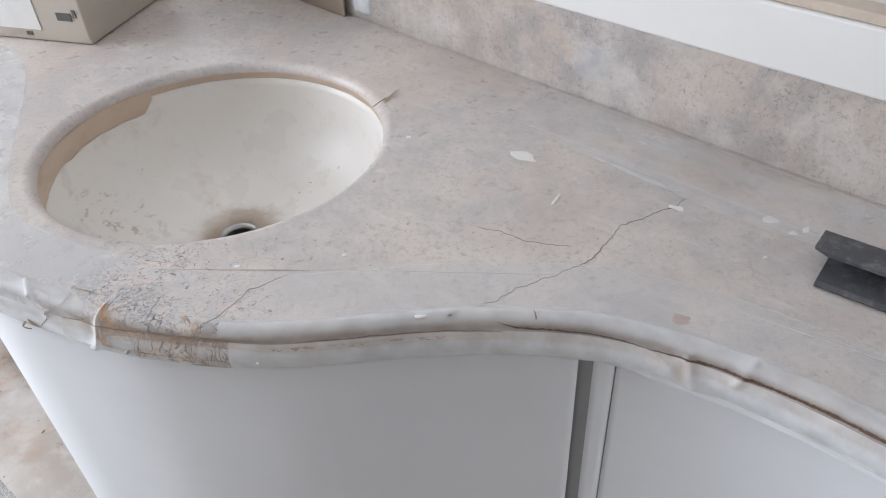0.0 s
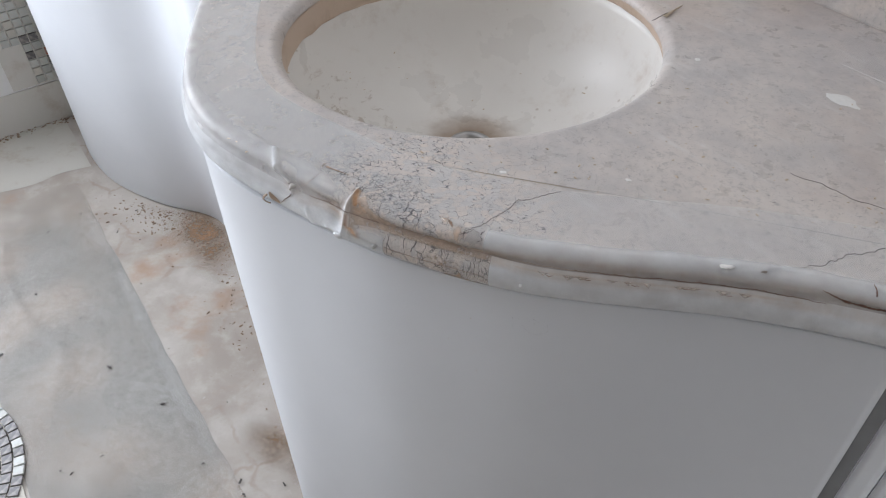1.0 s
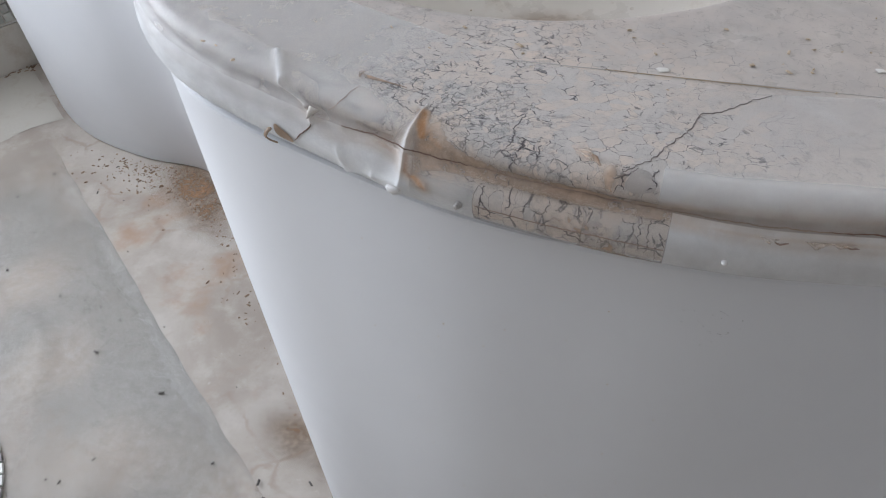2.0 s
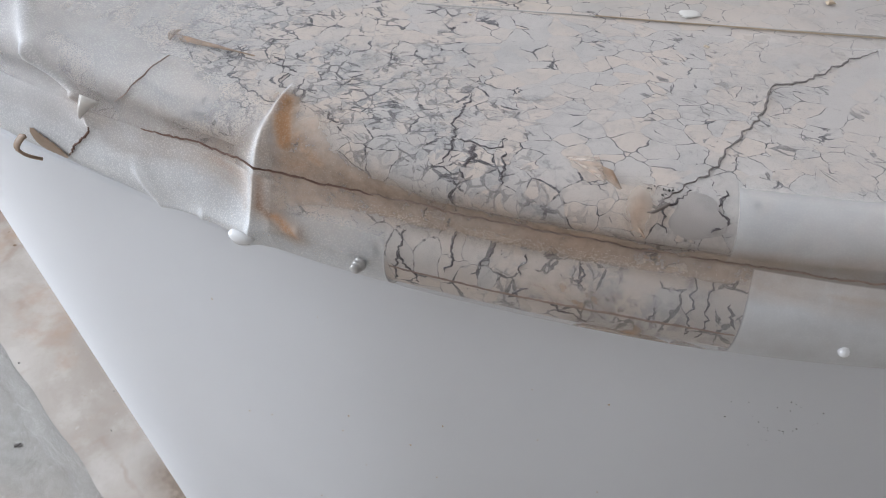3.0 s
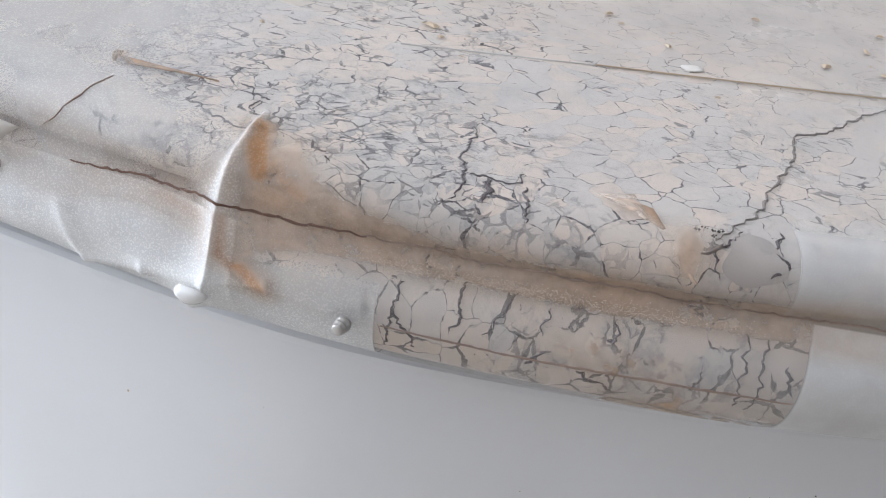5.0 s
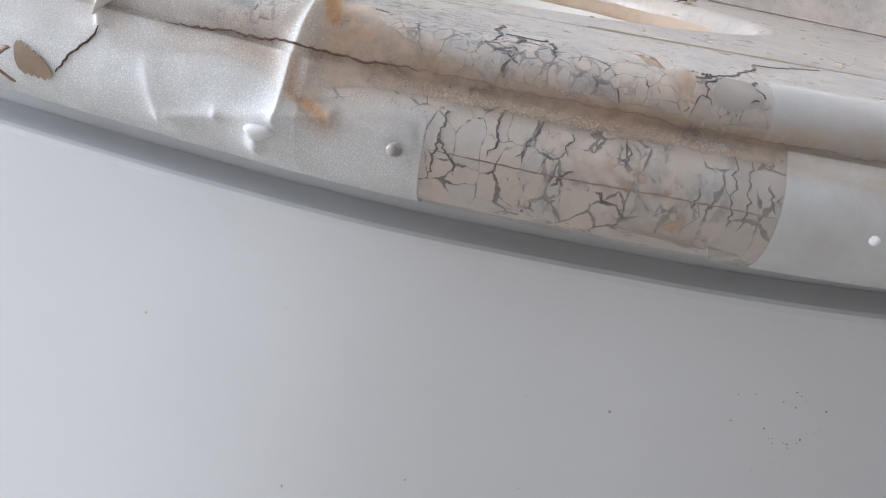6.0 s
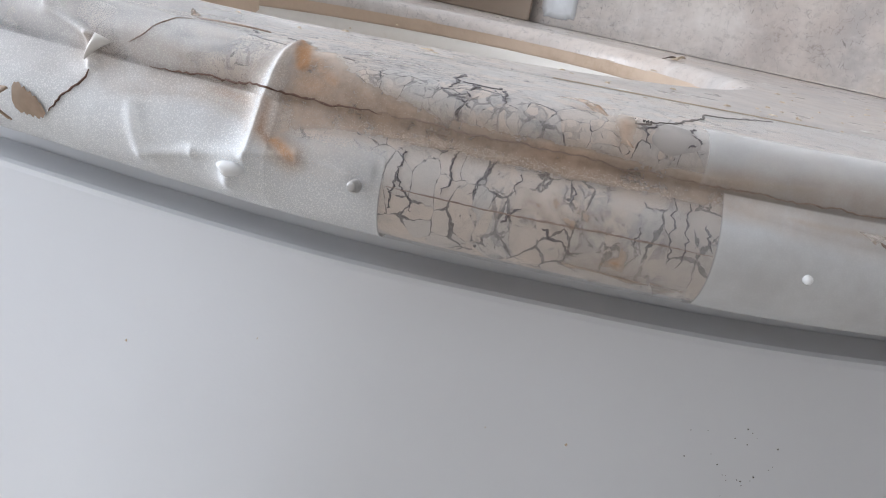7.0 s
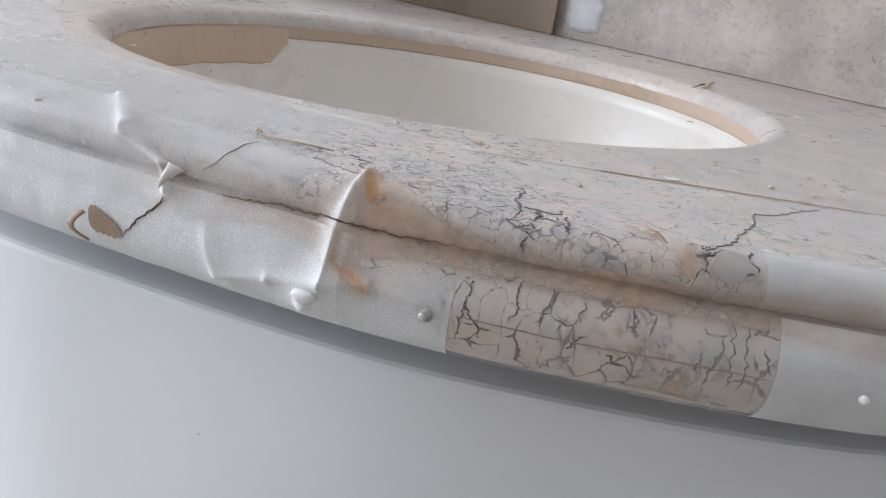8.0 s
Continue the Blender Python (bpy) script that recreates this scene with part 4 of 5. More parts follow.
def curl_scrap():
    """The torn hole low on the edge, with a scrap that hangs out of it."""
    rows = []
    for i in range(17):
        t = i / 16
        x = -0.4525 + 0.0125 * t
        tall = (4.6 - 2.2 * t) * min(1.0, 5 * t + 0.45) * min(1.0, 4 * (1 - t) + 0.2) + 0.5 * math.sin(i * 2.3)
        mid = 52.0 + 2.8 * t
        rows.append([on_film(x, mid + tall * k) for k in (-1.0, -0.5, 0.0, 0.5, 1.0)])
    v, f = strip(rows)
    mesh_object("torn_hole", v, f, M_BROWN, cover, label="brown torn hole in the film")
    start = on_film(-0.4525, 50)
    _, out = at_s(s_of_x(-0.4525))
    along = Vector((-out.y, out.x, 0))
    rows = []
    for i in range(15):
        t = i / 14
        c = start + out * (0.0018 + 0.003 * math.sin(t * 3.4)) + Vector((0, 0, -0.010 * t)) - along * (0.002 * math.sin(t * 4))
        w = 0.0015 * (1.1 - 0.5 * t)
        rows.append([c - along * w + out * 0.0006, c, c + along * w + out * 0.0008])
    v, f = strip(rows)
    ob = mesh_object("hanging_scrap", v, f, M_BROWN, cover, label="curled brown scrap of film hanging down")
    mod = ob.modifiers.new("thickness", "SOLIDIFY")
    mod.thickness = 0.0005


curl_scrap()


# ---------------------------------------------------------------- cracks and dark veins in the stone
ribbon("crack", [(-0.263, 0.538), (-0.254, 0.546), (-0.246, 0.554), (-0.243, 0.561), (-0.233, 0.573), (-0.228, 0.583), (-0.213, 0.591), (-0.195, 0.603)], 0.0008, M_CRACK, counter, on_top, 21, wander=0.6, step=0.0014)
ribbon("crack", [(-0.035, 0.540), (0.016, 0.563), (0.072, 0.590), (0.111, 0.616), (0.137, 0.654), (0.196, 0.683), (0.231, 0.705)], 0.0010, M_CRACK, counter, on_top, 22, wander=0.7, step=0.003)
ribbon("crack", [(-0.007, 0.666), (0.022, 0.648), (0.052, 0.634), (0.082, 0.624)], 0.0008, M_CRACK, counter, on_top, 23, wander=0.5, step=0.004)
ribbon("crack", [(-0.262, 0.537), (-0.268, 0.534)], 0.0010, M_CRACK, counter, on_top, 24)
ribbon("dirt_streak", [(-0.041, 0.537), (-0.034, 0.5405), (-0.027, 0.5435)], 0.0036, M_CRACK, counter, on_top, 25, wander=0.2)
M_VEIN = plain("dark_vein", (0.085, 0.068, 0.074), 0.4, vary=0.4, scale=700)
# each: its width in millimetres and the few places it runs through on the rounds
TOP_VEINS = [(2.6, (-0.3145, -3.5), (-0.3135, 4)), (1.0, (-0.3155, 5.5), (-0.314, 7)), (1.3, (-0.3055, -3), (-0.3055, 1.5), (-0.304, 6.5)), (0.6, (-0.3185, -3.5), (-0.308, -3.5)),
             (0.9, (-0.307, -8), (-0.308, -4)), (0.9, (-0.3215, -24), (-0.321, -12), (-0.3205, -4.5), (-0.3205, 4.5)), (0.8, (-0.382, -19), (-0.3725, -14.5)),
             (0.7, (-0.3885, -5), (-0.3695, -0.5)), (0.6, (-0.370, -4.5), (-0.374, -9.5), (-0.3745, -13.5)), (0.6, (-0.395, -17.5), (-0.3895, -13)),
             (0.8, (-0.259, -0.5), (-0.2645, 5), (-0.2645, 8), (-0.263, 11.5)), (1.0, (-0.251, -2), (-0.2515, 4.5), (-0.2495, 6.5), (-0.253, 10)), (1.4, (-0.355, -4), (-0.351, 0))]
TAPE_VEINS = [(1.0, (-0.3305, 38.5), (-0.3275, 38.5), (-0.329, 45.5), (-0.3235, 55)), (0.8, (-0.328, 45), (-0.331, 56)), (1.0, (-0.315, 35.5), (-0.3145, 44), (-0.316, 48.5)),
              (0.8, (-0.3025, 36.5), (-0.3045, 39.5), (-0.309, 47)), (2.2, (-0.2895, 35.5), (-0.290, 38)), (0.6, (-0.2955, 38.5), (-0.2965, 44.5)), (1.2, (-0.294, 47.5), (-0.2975, 53)),
              (0.7, (-0.2525, 34), (-0.2545, 41.5), (-0.252, 54)), (0.7, (-0.249, 35), (-0.2495, 40.5), (-0.249, 54.5)), (1.1, (-0.2435, 42), (-0.2425, 49)), (0.8, (-0.2815, 38), (-0.2815, 44)),
              (1.5, (-0.2875, 51.5), (-0.2765, 58.5)), (0.9, (-0.263, 51), (-0.2615, 46))]
def inclusion():
    """A smooth grey round fragment set in the front of the stone."""
    m = Mat("grey_inclusion")
    c = m.mix(m.noise(220.0, 5, 0.6), (0.40, 0.365, 0.345), (0.50, 0.46, 0.435))
    m.set(m.mix(m.step(m.noise(90.0, 4), 0.5, 0.7), c, (0.36, 0.335, 0.32)), 0.6, spec=0.3)
    rows = []
    for j in range(37):
        w = 2 * math.pi * j / 36
        k = 1 + 0.10 * math.sin(3 * w + 0.6) + 0.06 * math.sin(5 * w)
        rows.append([on_stone(-0.2570 + 0.0064 * r * k * math.cos(w), 6.4 + 6.0 * r * k * math.sin(w)) for r in (0.0, 0.25, 0.5, 0.75, 0.9, 1.0)])
    v, f = strip(rows)
    mesh_object("grey_inclusion", v, f, m.m, counter, label="smooth grey fragment in the stone")


inclusion()
for i, (w, *way) in enumerate(TOP_VEINS + TAPE_VEINS):
    ribbon("vein", way, w * 0.85 / 1000, M_VEIN, counter, on_stone, 40 + i, wander=1.1, step=0.0007)


# ---------------------------------------------------------------- small things on the edge
M_PLUG = plain("grey_plug", (0.45, 0.44, 0.43), 0.3, 0.3)
M_DROP = plain("white_bead", (0.82, 0.83, 0.84), 0.12)


def lathe(profile_rz, place, axis, segs=24, scale=1.0):
    """A turned shape: (radius, height) pairs about an axis."""
    q = Vector((0, 0, 1)).rotation_difference(axis)
    rows = []
    for j in range(segs + 1):
        w = 2 * math.pi * j / segs
        rows.append([place + q @ Vector((r * math.cos(w), r * math.sin(w), h)) * scale for r, h in profile_rz])
    return strip(rows)


_q, _o = on_film(-0.339, 51), at_s(s_of_x(-0.339))[1]
v, f = lathe([(0.0, 0.0044), (0.0012, 0.0044), (0.0019, 0.0040), (0.0020, 0.0034), (0.0015, 0.0030), (0.0023, 0.0026), (0.0024, 0.0020), (0.0018, 0.0016), (0.0026, 0.0011), (0.0027, 0.0004), (0.002, -0.001)],
             _q, (_o + Vector((-0.25, 0, 0.1))).normalized(), 24, 0.75)
tagged(mesh_object("ribbed_plug", v, f, M_PLUG), "small ribbed grey plug stuck on the wrapped edge", "plug")
_q, _o = on_film(-0.2145, 51), at_s(s_of_x(-0.2145))[1]
v, f = lathe([(0.0, 0.0014), (0.0006, 0.0013), (0.0011, 0.0009), (0.0014, 0.0003), (0.0014, -0.0008)], _q, _o)
tagged(mesh_object("glue_bead", v, f, M_DROP), "glossy white bead of glue on the wrapped edge", "glue bead")
_q, _o = on_film(-0.3758, 54), at_s(s_of_x(-0.3758))[1]
_along = Vector((-_o.y, _o.x, 0))
rows = []
for j in range(21):
    w = 2 * math.pi * j / 20
    k = 1 + 0.25 * math.cos(w - 0.5) + 0.1 * math.sin(3 * w)
    rows.append([_q + _along * (0.0042 * r * k * math.cos(w)) + Vector((0, 0, 0.0024 * r * k * math.sin(w) - 0.0004)) + _o * h for r, h in ((0.0, 0.0022), (0.35, 0.0021), (0.7, 0.0016), (0.92, 0.0008), (1.0, -0.0022))])
v, f = strip(rows)
tagged(mesh_object("glue_drip", v, f, M_DROP), "soft white drip of glue under the stretched film", "glue drip")


def splash(x, y, rx, ry, turn=0.0, material=None, seed=0, name="paint_splash", label="dried white paint splash on the counter", z=TOP, thick=0.00025):
    rng = random.Random(seed)
    N = 22
    wob = [1 + rng.uniform(-0.6, 0.5) for _ in range(N)]
    wob = [(wob[i - 1] + wob[i] + wob[(i + 1) % N]) / 3 for i in range(N)]
    rows = []
    for j in range(N + 1):
        w = 2 * math.pi * j / N
        row = []
        for r, h in ((0.0, thick), (0.6, thick), (0.88, thick * 0.8), (1.0, 0.0)):
            u, q = rx * r * wob[j % N] * math.cos(w), ry * r * wob[j % N] * math.sin(w)
            row.append(Vector((x + u * math.cos(turn) - q * math.sin(turn), y + u * math.sin(turn) + q * math.cos(turn), z + 0.0003 + h)))
        rows.append(row)
    v, f = strip(rows)
    return tagged(mesh_object(name, v, f, material or M_PALE), label, "splash", "splashes on the counter")


M_RUST = plain("rust_stain", (0.46, 0.34, 0.26), 0.7, vary=0.3, scale=200)
for k, (x, y, rx, ry, w) in enumerate([(-0.246, 0.618, 0.0035, 0.0022, 0.3), (-0.064, 0.541, 0.0058, 0.0062, 0.2), (-0.022, 0.5445, 0.0032, 0.0032, 0), (0.199, 0.680, 0.0075, 0.004, -0.5),
                                       (0.286, 0.651, 0.008, 0.006, -0.6), (0.300, 0.630, 0.005, 0.003, 0.4), (0.315, 0.634, 0.006, 0.003, 1.2), (-0.082, 0.842, 0.0035, 0.003, 0),
                                       (0.078, 0.703, 0.010, 0.0022, 1.0), (0.052, 0.787, 0.017, 0.009, -0.6), (-0.141, 0.628, 0.003, 0.002, 0), (0.262, 0.596, 0.003, 0.002, 0)]):
    splash(x, y, rx, ry, w, None, 60 + k)
splash(0.164, 0.520, 0.010, 0.006, -0.4, M_RUST, 90, "rust_spot", "orange rust spot on the counter", thick=0.0003)
flake("chip_of_film", (-0.130, 0.918), (-0.126, 0.921), (-0.110, 0.942), counter, M_CRACK, 0.003, on_top)
flake("chip_of_film", (-0.118, 0.934), (-0.113, 0.930), (-0.096, 0.960), counter, M_FLAKE, 0.004, on_top)

# straight raised rims where the sheets of film overlap
M_RIMLINE = plain("film_edge_line", (0.62, 0.59, 0.57), 0.4)
ribbon("film_overlap", [(-0.330, 0.6195), (-0.144, 0.6065), (0.071, 0.5845)], 0.0007, M_RIMLINE, cover, on_top, 31, wander=0.02, step=0.006, taper=False)
ribbon("film_overlap", [(0.215, 0.528), (0.315, 0.463), (0.42, 0.37)], 0.0010, M_RIMLINE, cover, on_top, 32, wander=0.02, step=0.006, taper=False)
ribbon("film_overlap", [(-0.275, 0.6155), (-0.172, 0.6065)], 0.0004, M_FLAKE, cover, lambda x, y: on_top(x, y) + Vector((0, 0, 0.0003)), 33, wander=0.02, step=0.004)
ribbon("film_overlap", [(0.061, 0.860), (0.187, 0.751), (0.36, 0.59)], 0.0008, M_RIMLINE, cover, on_top, 34, wander=0.02, step=0.006, taper=False)


def grains(name, count, place, size, material, label, seed):
    """Tiny grains lying on a surface that place(rng) picks, one object."""
    rng = random.Random(seed)
    verts, faces = [], []
    for _ in range(count):
        q = place(rng)
        r = size * rng.uniform(0.5, 1.4)
        b = len(verts)
        for d in ((1, 0, 0), (-1, 0, 0), (0, 1, 0), (0, -1, 0), (0, 0, 1), (0, 0, -1)):
            verts.append(q + Vector(d) * r * rng.uniform(0.6, 1.2))
        faces += [tuple(b + k for k in fc) for fc in ((0, 2, 4), (2, 1, 4), (1, 3, 4), (3, 0, 4), (2, 0, 5), (1, 2, 5), (3, 1, 5), (0, 3, 5))]
    return tagged(mesh_object(name, verts, faces, material, smooth=False), label, "grit", kind="stuff")


M_SAND = plain("pale_sand", (0.60, 0.50, 0.41), 0.7, vary=0.3, scale=900)
grains("sand_grains", 1900, lambda rng: on_film(rng.triangular(-0.35, -0.245, -0.30), rng.gauss(33.5, 2.0)), 0.00014, M_SAND, "pale sand grains caught along the joint of the edge", 14)
grains("dust_grains", 1400, lambda rng: on_film(rng.gauss(-0.362, 0.022), rng.uniform(4, 54)), 0.00009, M_SAND, "fine pale dust grains on the stretched film", 15)
grains("dirt_dots", 16, lambda rng: on_top(-0.264 + rng.gauss(0, 0.0016), 0.541 + rng.gauss(0, 0.0016)), 0.0004, M_DARK, "cluster of tiny black dirt dots on the stone", 16)


def on_door(x, z):
    s = s_of_x(x)
    base, o = at_s(s)
    q = base - o * (INSET + 0.012 * min(1.0, max(0.0, (s - S_BOW) / 0.35)))
    return Vector((q.x, q.y, z))


grains("door_specks", 26, lambda rng: on_door(-0.206 + rng.gauss(0, 0.009), 0.806 + rng.gauss(0, 0.008)), 0.00028, M_DARK, "tiny dark specks on the white cabinet door", 17)
grains("door_flecks", 40, lambda rng: on_door(rng.uniform(-0.45, 0.04), rng.uniform(0.45, 0.82)), 0.0005, M_FLAKE, "scattered small brown flecks on the white cabinet door", 18)


# ---------------------------------------------------------------- back of the counter
def wall_patch(name, a0, a1, z0, z1, n, cover_most, label, seed):
    rng = random.Random(seed)
    N = 26
    rows = []
    ca, cz = (a0 + a1) / 2, (z0 + z1) / 2
    for j in range(N + 1):
        w = 2 * math.pi * (j % N) / N
        k = 0.85 + 0.3 * abs(noise.noise((math.cos(w) * 2 + seed, math.sin(w) * 2, 0)))
        cx, cy = math.copysign(abs(math.cos(w)) ** 0.6, math.cos(w)), math.copysign(abs(math.sin(w)) ** 0.6, math.sin(w))
        rows.append([W(ca + (a1 - a0) / 2 * cx * r * k, n + h, cz + (z1 - z0) / 2 * cy * r * k) for r, h in ((0.0, 0.0012), (0.7, 0.0011), (0.95, 0.0006), (1.0, 0.0))])
    v, f = strip(rows)
    ob = mesh_object(name, v, f, M_FILM)
    for key, values in (("haze", (cover_most, cover_most * 0.8, cover_most * 0.35, 0.0)), ("dust", (0.0, 0.0, 0.0, 0.0))):
        at = ob.data.attributes.new(key, "FLOAT", "POINT")
        at.data.foreach_set("value", list(values) * (N + 1))
    return tagged(ob, label, "plaster")


wall_patch("plaster_smear", -0.404, -0.352, 0.912, 0.965, 0.0045, 0.95, "white plaster smear on the backsplash", 3)
wall_patch("plaster_smear", 0.005, 0.075, 0.930, 0.990, 0.0045, 0.22, "thin white plaster smear on the backsplash", 5)
# added thin strip that gives the backsplash its brownish stretch on this side
M_BROWNISH = dusty_paint("brown_strip_face", (0.36, 0.29, 0.235), (0.24, 0.18, 0.14), 0.6)
tagged(part("brown_strip", box_an(-1.0, -0.408, 0.012, 0.0155, TOP + 0.0005, 0.985, 0.0008), M_BROWNISH), "thin brown strip added in front of the brownish end of the backsplash", "cardboard")
M_CARTON = dusty_paint("grey_carton", (0.52, 0.46, 0.40), (0.34, 0.28, 0.23), 0.7)
M_WHITECARD = dusty_paint("white_card", (0.76, 0.75, 0.73), (0.6, 0.55, 0.5), 0.3)


def carton():
    root = thing("carton", "dusty beige cardboard carton with a white label panel", "box")
    c = Vector((-0.567, 1.148, 0))
    u, w = Vector((-0.955, 0.295, 0)), Vector((0.295, 0.955, 0))
    z0 = TOP + 0.0012
    part("body", prism([c, c + w * 0.22, c + w * 0.22 + u * 0.30, c + u * 0.30], z0, z0 + 0.20, 0.003), M_CARTON, root)
    off = -w * 0.0012
    part("label_panel", prism([c + u * 0.085 + off, c + u * 0.085, c + u * 0.25, c + u * 0.25 + off], z0 + 0.018, z0 + 0.15), M_WHITECARD, root, "white label panel")
    for d0, d1, h0, h1 in ((0.022, 0.048, 0.036, 0.048), (0.012, 0.018, 0.042, 0.054), (0.105, 0.116, 0.008, 0.014)):
        part("printed_mark", prism([c + u * d0 + off, c + u * d0, c + u * d1, c + u * d1 + off], z0 + h0, z0 + h1), M_DARKGREY, root, "dark grey printed bar")
    return root


M_DARKGREY = plain("dark_print", (0.10, 0.095, 0.09), 0.6)
carton()


def channel():
    """A dark plastic U-channel lying on its side."""
    m = Mat("black_plastic")
    c = m.mix(m.step(m.noise(45.0, 6, 0.7), 0.45, 0.7), (0.065, 0.068, 0.075), (0.17, 0.172, 0.178))
    m.set(c, 0.5)
    m.bump(m.noise(240.0, 4), 0.0006, 0.5)
    start, end = Vector((0.318, 0.588, TOP)), Vector((0.318, 0.588, TOP)) + Vector((0.34, -0.27, 0))
    d = (end - start).normalized()
    side = Vector((-d.y, d.x, 0))
    sect = [(-0.043, 0.001), (0.012, 0.001), (0.018, 0.006), (0.018, 0.018), (0.013, 0.023), (-0.016, 0.026), (-0.021, 0.024), (-0.021, 0.020), (0.010, 0.017), (0.010, 0.007), (-0.040, 0.006), (-0.044, 0.003)]
    bm = bmesh.new()
    loops = []
    for q, skew in ((start, 0.0), (start.lerp(end, 0.5), 0.0), (end, 0.0)):
        loops.append([bm.verts.new(q + side * a + Vector((0, 0, z)) - d * (0.012 if z > 0.02 and q == start else 0)) for a, z in sect])
    for la, lb in zip(loops, loops[1:]):
        for i in range(len(sect)):
            bm.faces.new((la[i], la[(i + 1) % len(sect)], lb[(i + 1) % len(sect)], lb[i]))
    bm.faces.new(loops[0][::-1])
    bm.faces.new(loops[-1])
    ob = part("plastic_channel", bm, m.m)
    return tagged(ob, "scuffed black plastic channel lying on the counter", "channel")


channel()


def counter_film():
    """A loose clear sheet over the back of the counter; its front rim runs slantwise."""
    rows, haze, dust = [], [], []
    for i in range(150):
        a = -0.02 + 0.95 * i / 149
        front = 0.105 + 0.018 * noise.noise((a * 5, 2.0, 0)) + 0.01 * math.sin(a * 9)
        row = []
        for j in range(26):
            t = j / 25
            n = 0.012 + (front - 0.012) * t
            h = 0.0007 + 0.0004 * max(0.0, noise.noise((a * 16, n * 30, 5))) + 0.0006 * gauss(t - 0.96, 0.03)
            row.append(W(a, n, TOP + (h if 0 < j < 25 else 0.0005)))
            haze.append(max(0.03, 0.16 + 0.24 * noise.noise((a * 9, n * 34, 1)) + 0.10 * gauss(t - 0.97, 0.035)) * ramp(a, -0.02, 0.10))
            dust.append(max(0.0, 0.20 * noise.noise((a * 11, n * 22, 8))))
        rows.append(row)
    v, f = strip(rows)
    ob = mesh_object("plastic_sheet", v, f, M_FILM)
    for key, values in (("haze", haze), ("dust", dust)):
        at = ob.data.attributes.new(key, "FLOAT", "POINT")
        at.data.foreach_set("value", values)
    return tagged(ob, "clear dusty plastic sheet lying along the backsplash", "plastic sheet")


counter_film()


# ---------------------------------------------------------------- floor
def floor_stain(place, rx, ry, turn, strength, seed, label):
    """A patch of brown dust that thins out towards its rim."""
    rows, haze, dust = [], [], []
    for j in range(61):
        w = 2 * math.pi * (j % 60) / 60
        wob = 1 + 0.45 * noise.noise((math.cos(w) * 1.4 + seed, math.sin(w) * 1.4, 0.5))
        row = []
        for k in range(13):
            r = k / 12
            u, q = rx * r * wob * math.cos(w), ry * r * wob * math.sin(w)
            spot_at = Vector((place.x + u * math.cos(turn) - q * math.sin(turn), place.y + u * math.sin(turn) + q * math.cos(turn), 0.0012))
            row.append(spot_at)
            haze.append(0.0)
            dust.append(strength * (1 - ramp(r, 0.05, 1.0)) * (0.85 + 0.6 * noise.noise((spot_at.x * 24, spot_at.y * 24, seed))))
        rows.append(row)
    v, f = strip(rows)
    ob = mesh_object("dirt_patch", v, f, M_DIRT)
    for key, values in (("haze", haze), ("dust", dust)):
        at = ob.data.attributes.new(key, "FLOAT", "POINT")
        at.data.foreach_set("value", values)
    return tagged(ob, label, "dirt", kind="stuff")


def floor_film():
    rows, haze, dust = [], [], []
    na, nn = 170, 60
    for i in range(na):
        a = -1.62 + 3.0 * i / (na - 1)
        row = []
        for j in range(nn):
            t = j / (nn - 1)
            lo = 0.735 + 0.006 * noise.noise((a * 3, 0, 4)) + 0.004 * noise.noise((a * 14, 5, 4))
            hi = 1.07 + 0.02 * noise.noise((a * 2, 1, 8))
            n = lo + (hi - lo) * t
            q = W(a, n)
            h = 0.0015 + 0.003 * max(0, noise.noise((q.x * 7, q.y * 7, 1))) + 0.007 * max(0.0, 1 - abs(noise.noise((q.x * 3 + 9, q.y * 3, 2))) * 9)
            h = h * ramp(n, lo, lo + 0.05) + 0.0012 * gauss(n - lo - 0.012, 0.010)
            if j in (0, nn - 1):
                h = 0.0004
            row.append(Vector((q.x, q.y, h)))
            haze.append(0.58 + 0.22 * noise.noise((q.x * 5, q.y * 5, 3)) + 0.25 * gauss(n - lo - 0.012, 0.016))
            haze[-1] *= ramp(a, -1.62, -1.42)
            dust.append(max(0.0, 0.02 + 0.22 * noise.noise((q.x * 6, q.y * 6, 12))))
        rows.append(row)
    v, f = strip(rows)
    ob = mesh_object("floor_film_sheet", v, f, M_FLOORFILM)
    for key, values in (("haze", haze), ("dust", dust)):
        at = ob.data.attributes.new(key, "FLOAT", "POINT")
        at.data.foreach_set("value", values)
    return tagged(ob, "grey translucent plastic sheet creased on the floor", "plastic sheet")


floor_film()


def dust_sheet():
    rows = []
    for i in range(30):
        t = i / 29
        n = 0.68 + 0.75 * t
        reach = 0.30 + 0.05 * noise.noise((n * 5, 0, 1)) - 0.07 * t
        rows.append([W(SIDE + 0.004 + reach * k / 14, n, 0.001 + 0.004 * max(0, noise.noise((n * 6, k * 0.4, 2))) * (1 if 0 < k < 14 else 0)) for k in range(15)])
    v, f = strip(rows)
    return tagged(mesh_object("dust_sheet", v, f, M_SHEET), "pale dusty sheet on the floor beside the wall", "sheet")


dust_sheet()


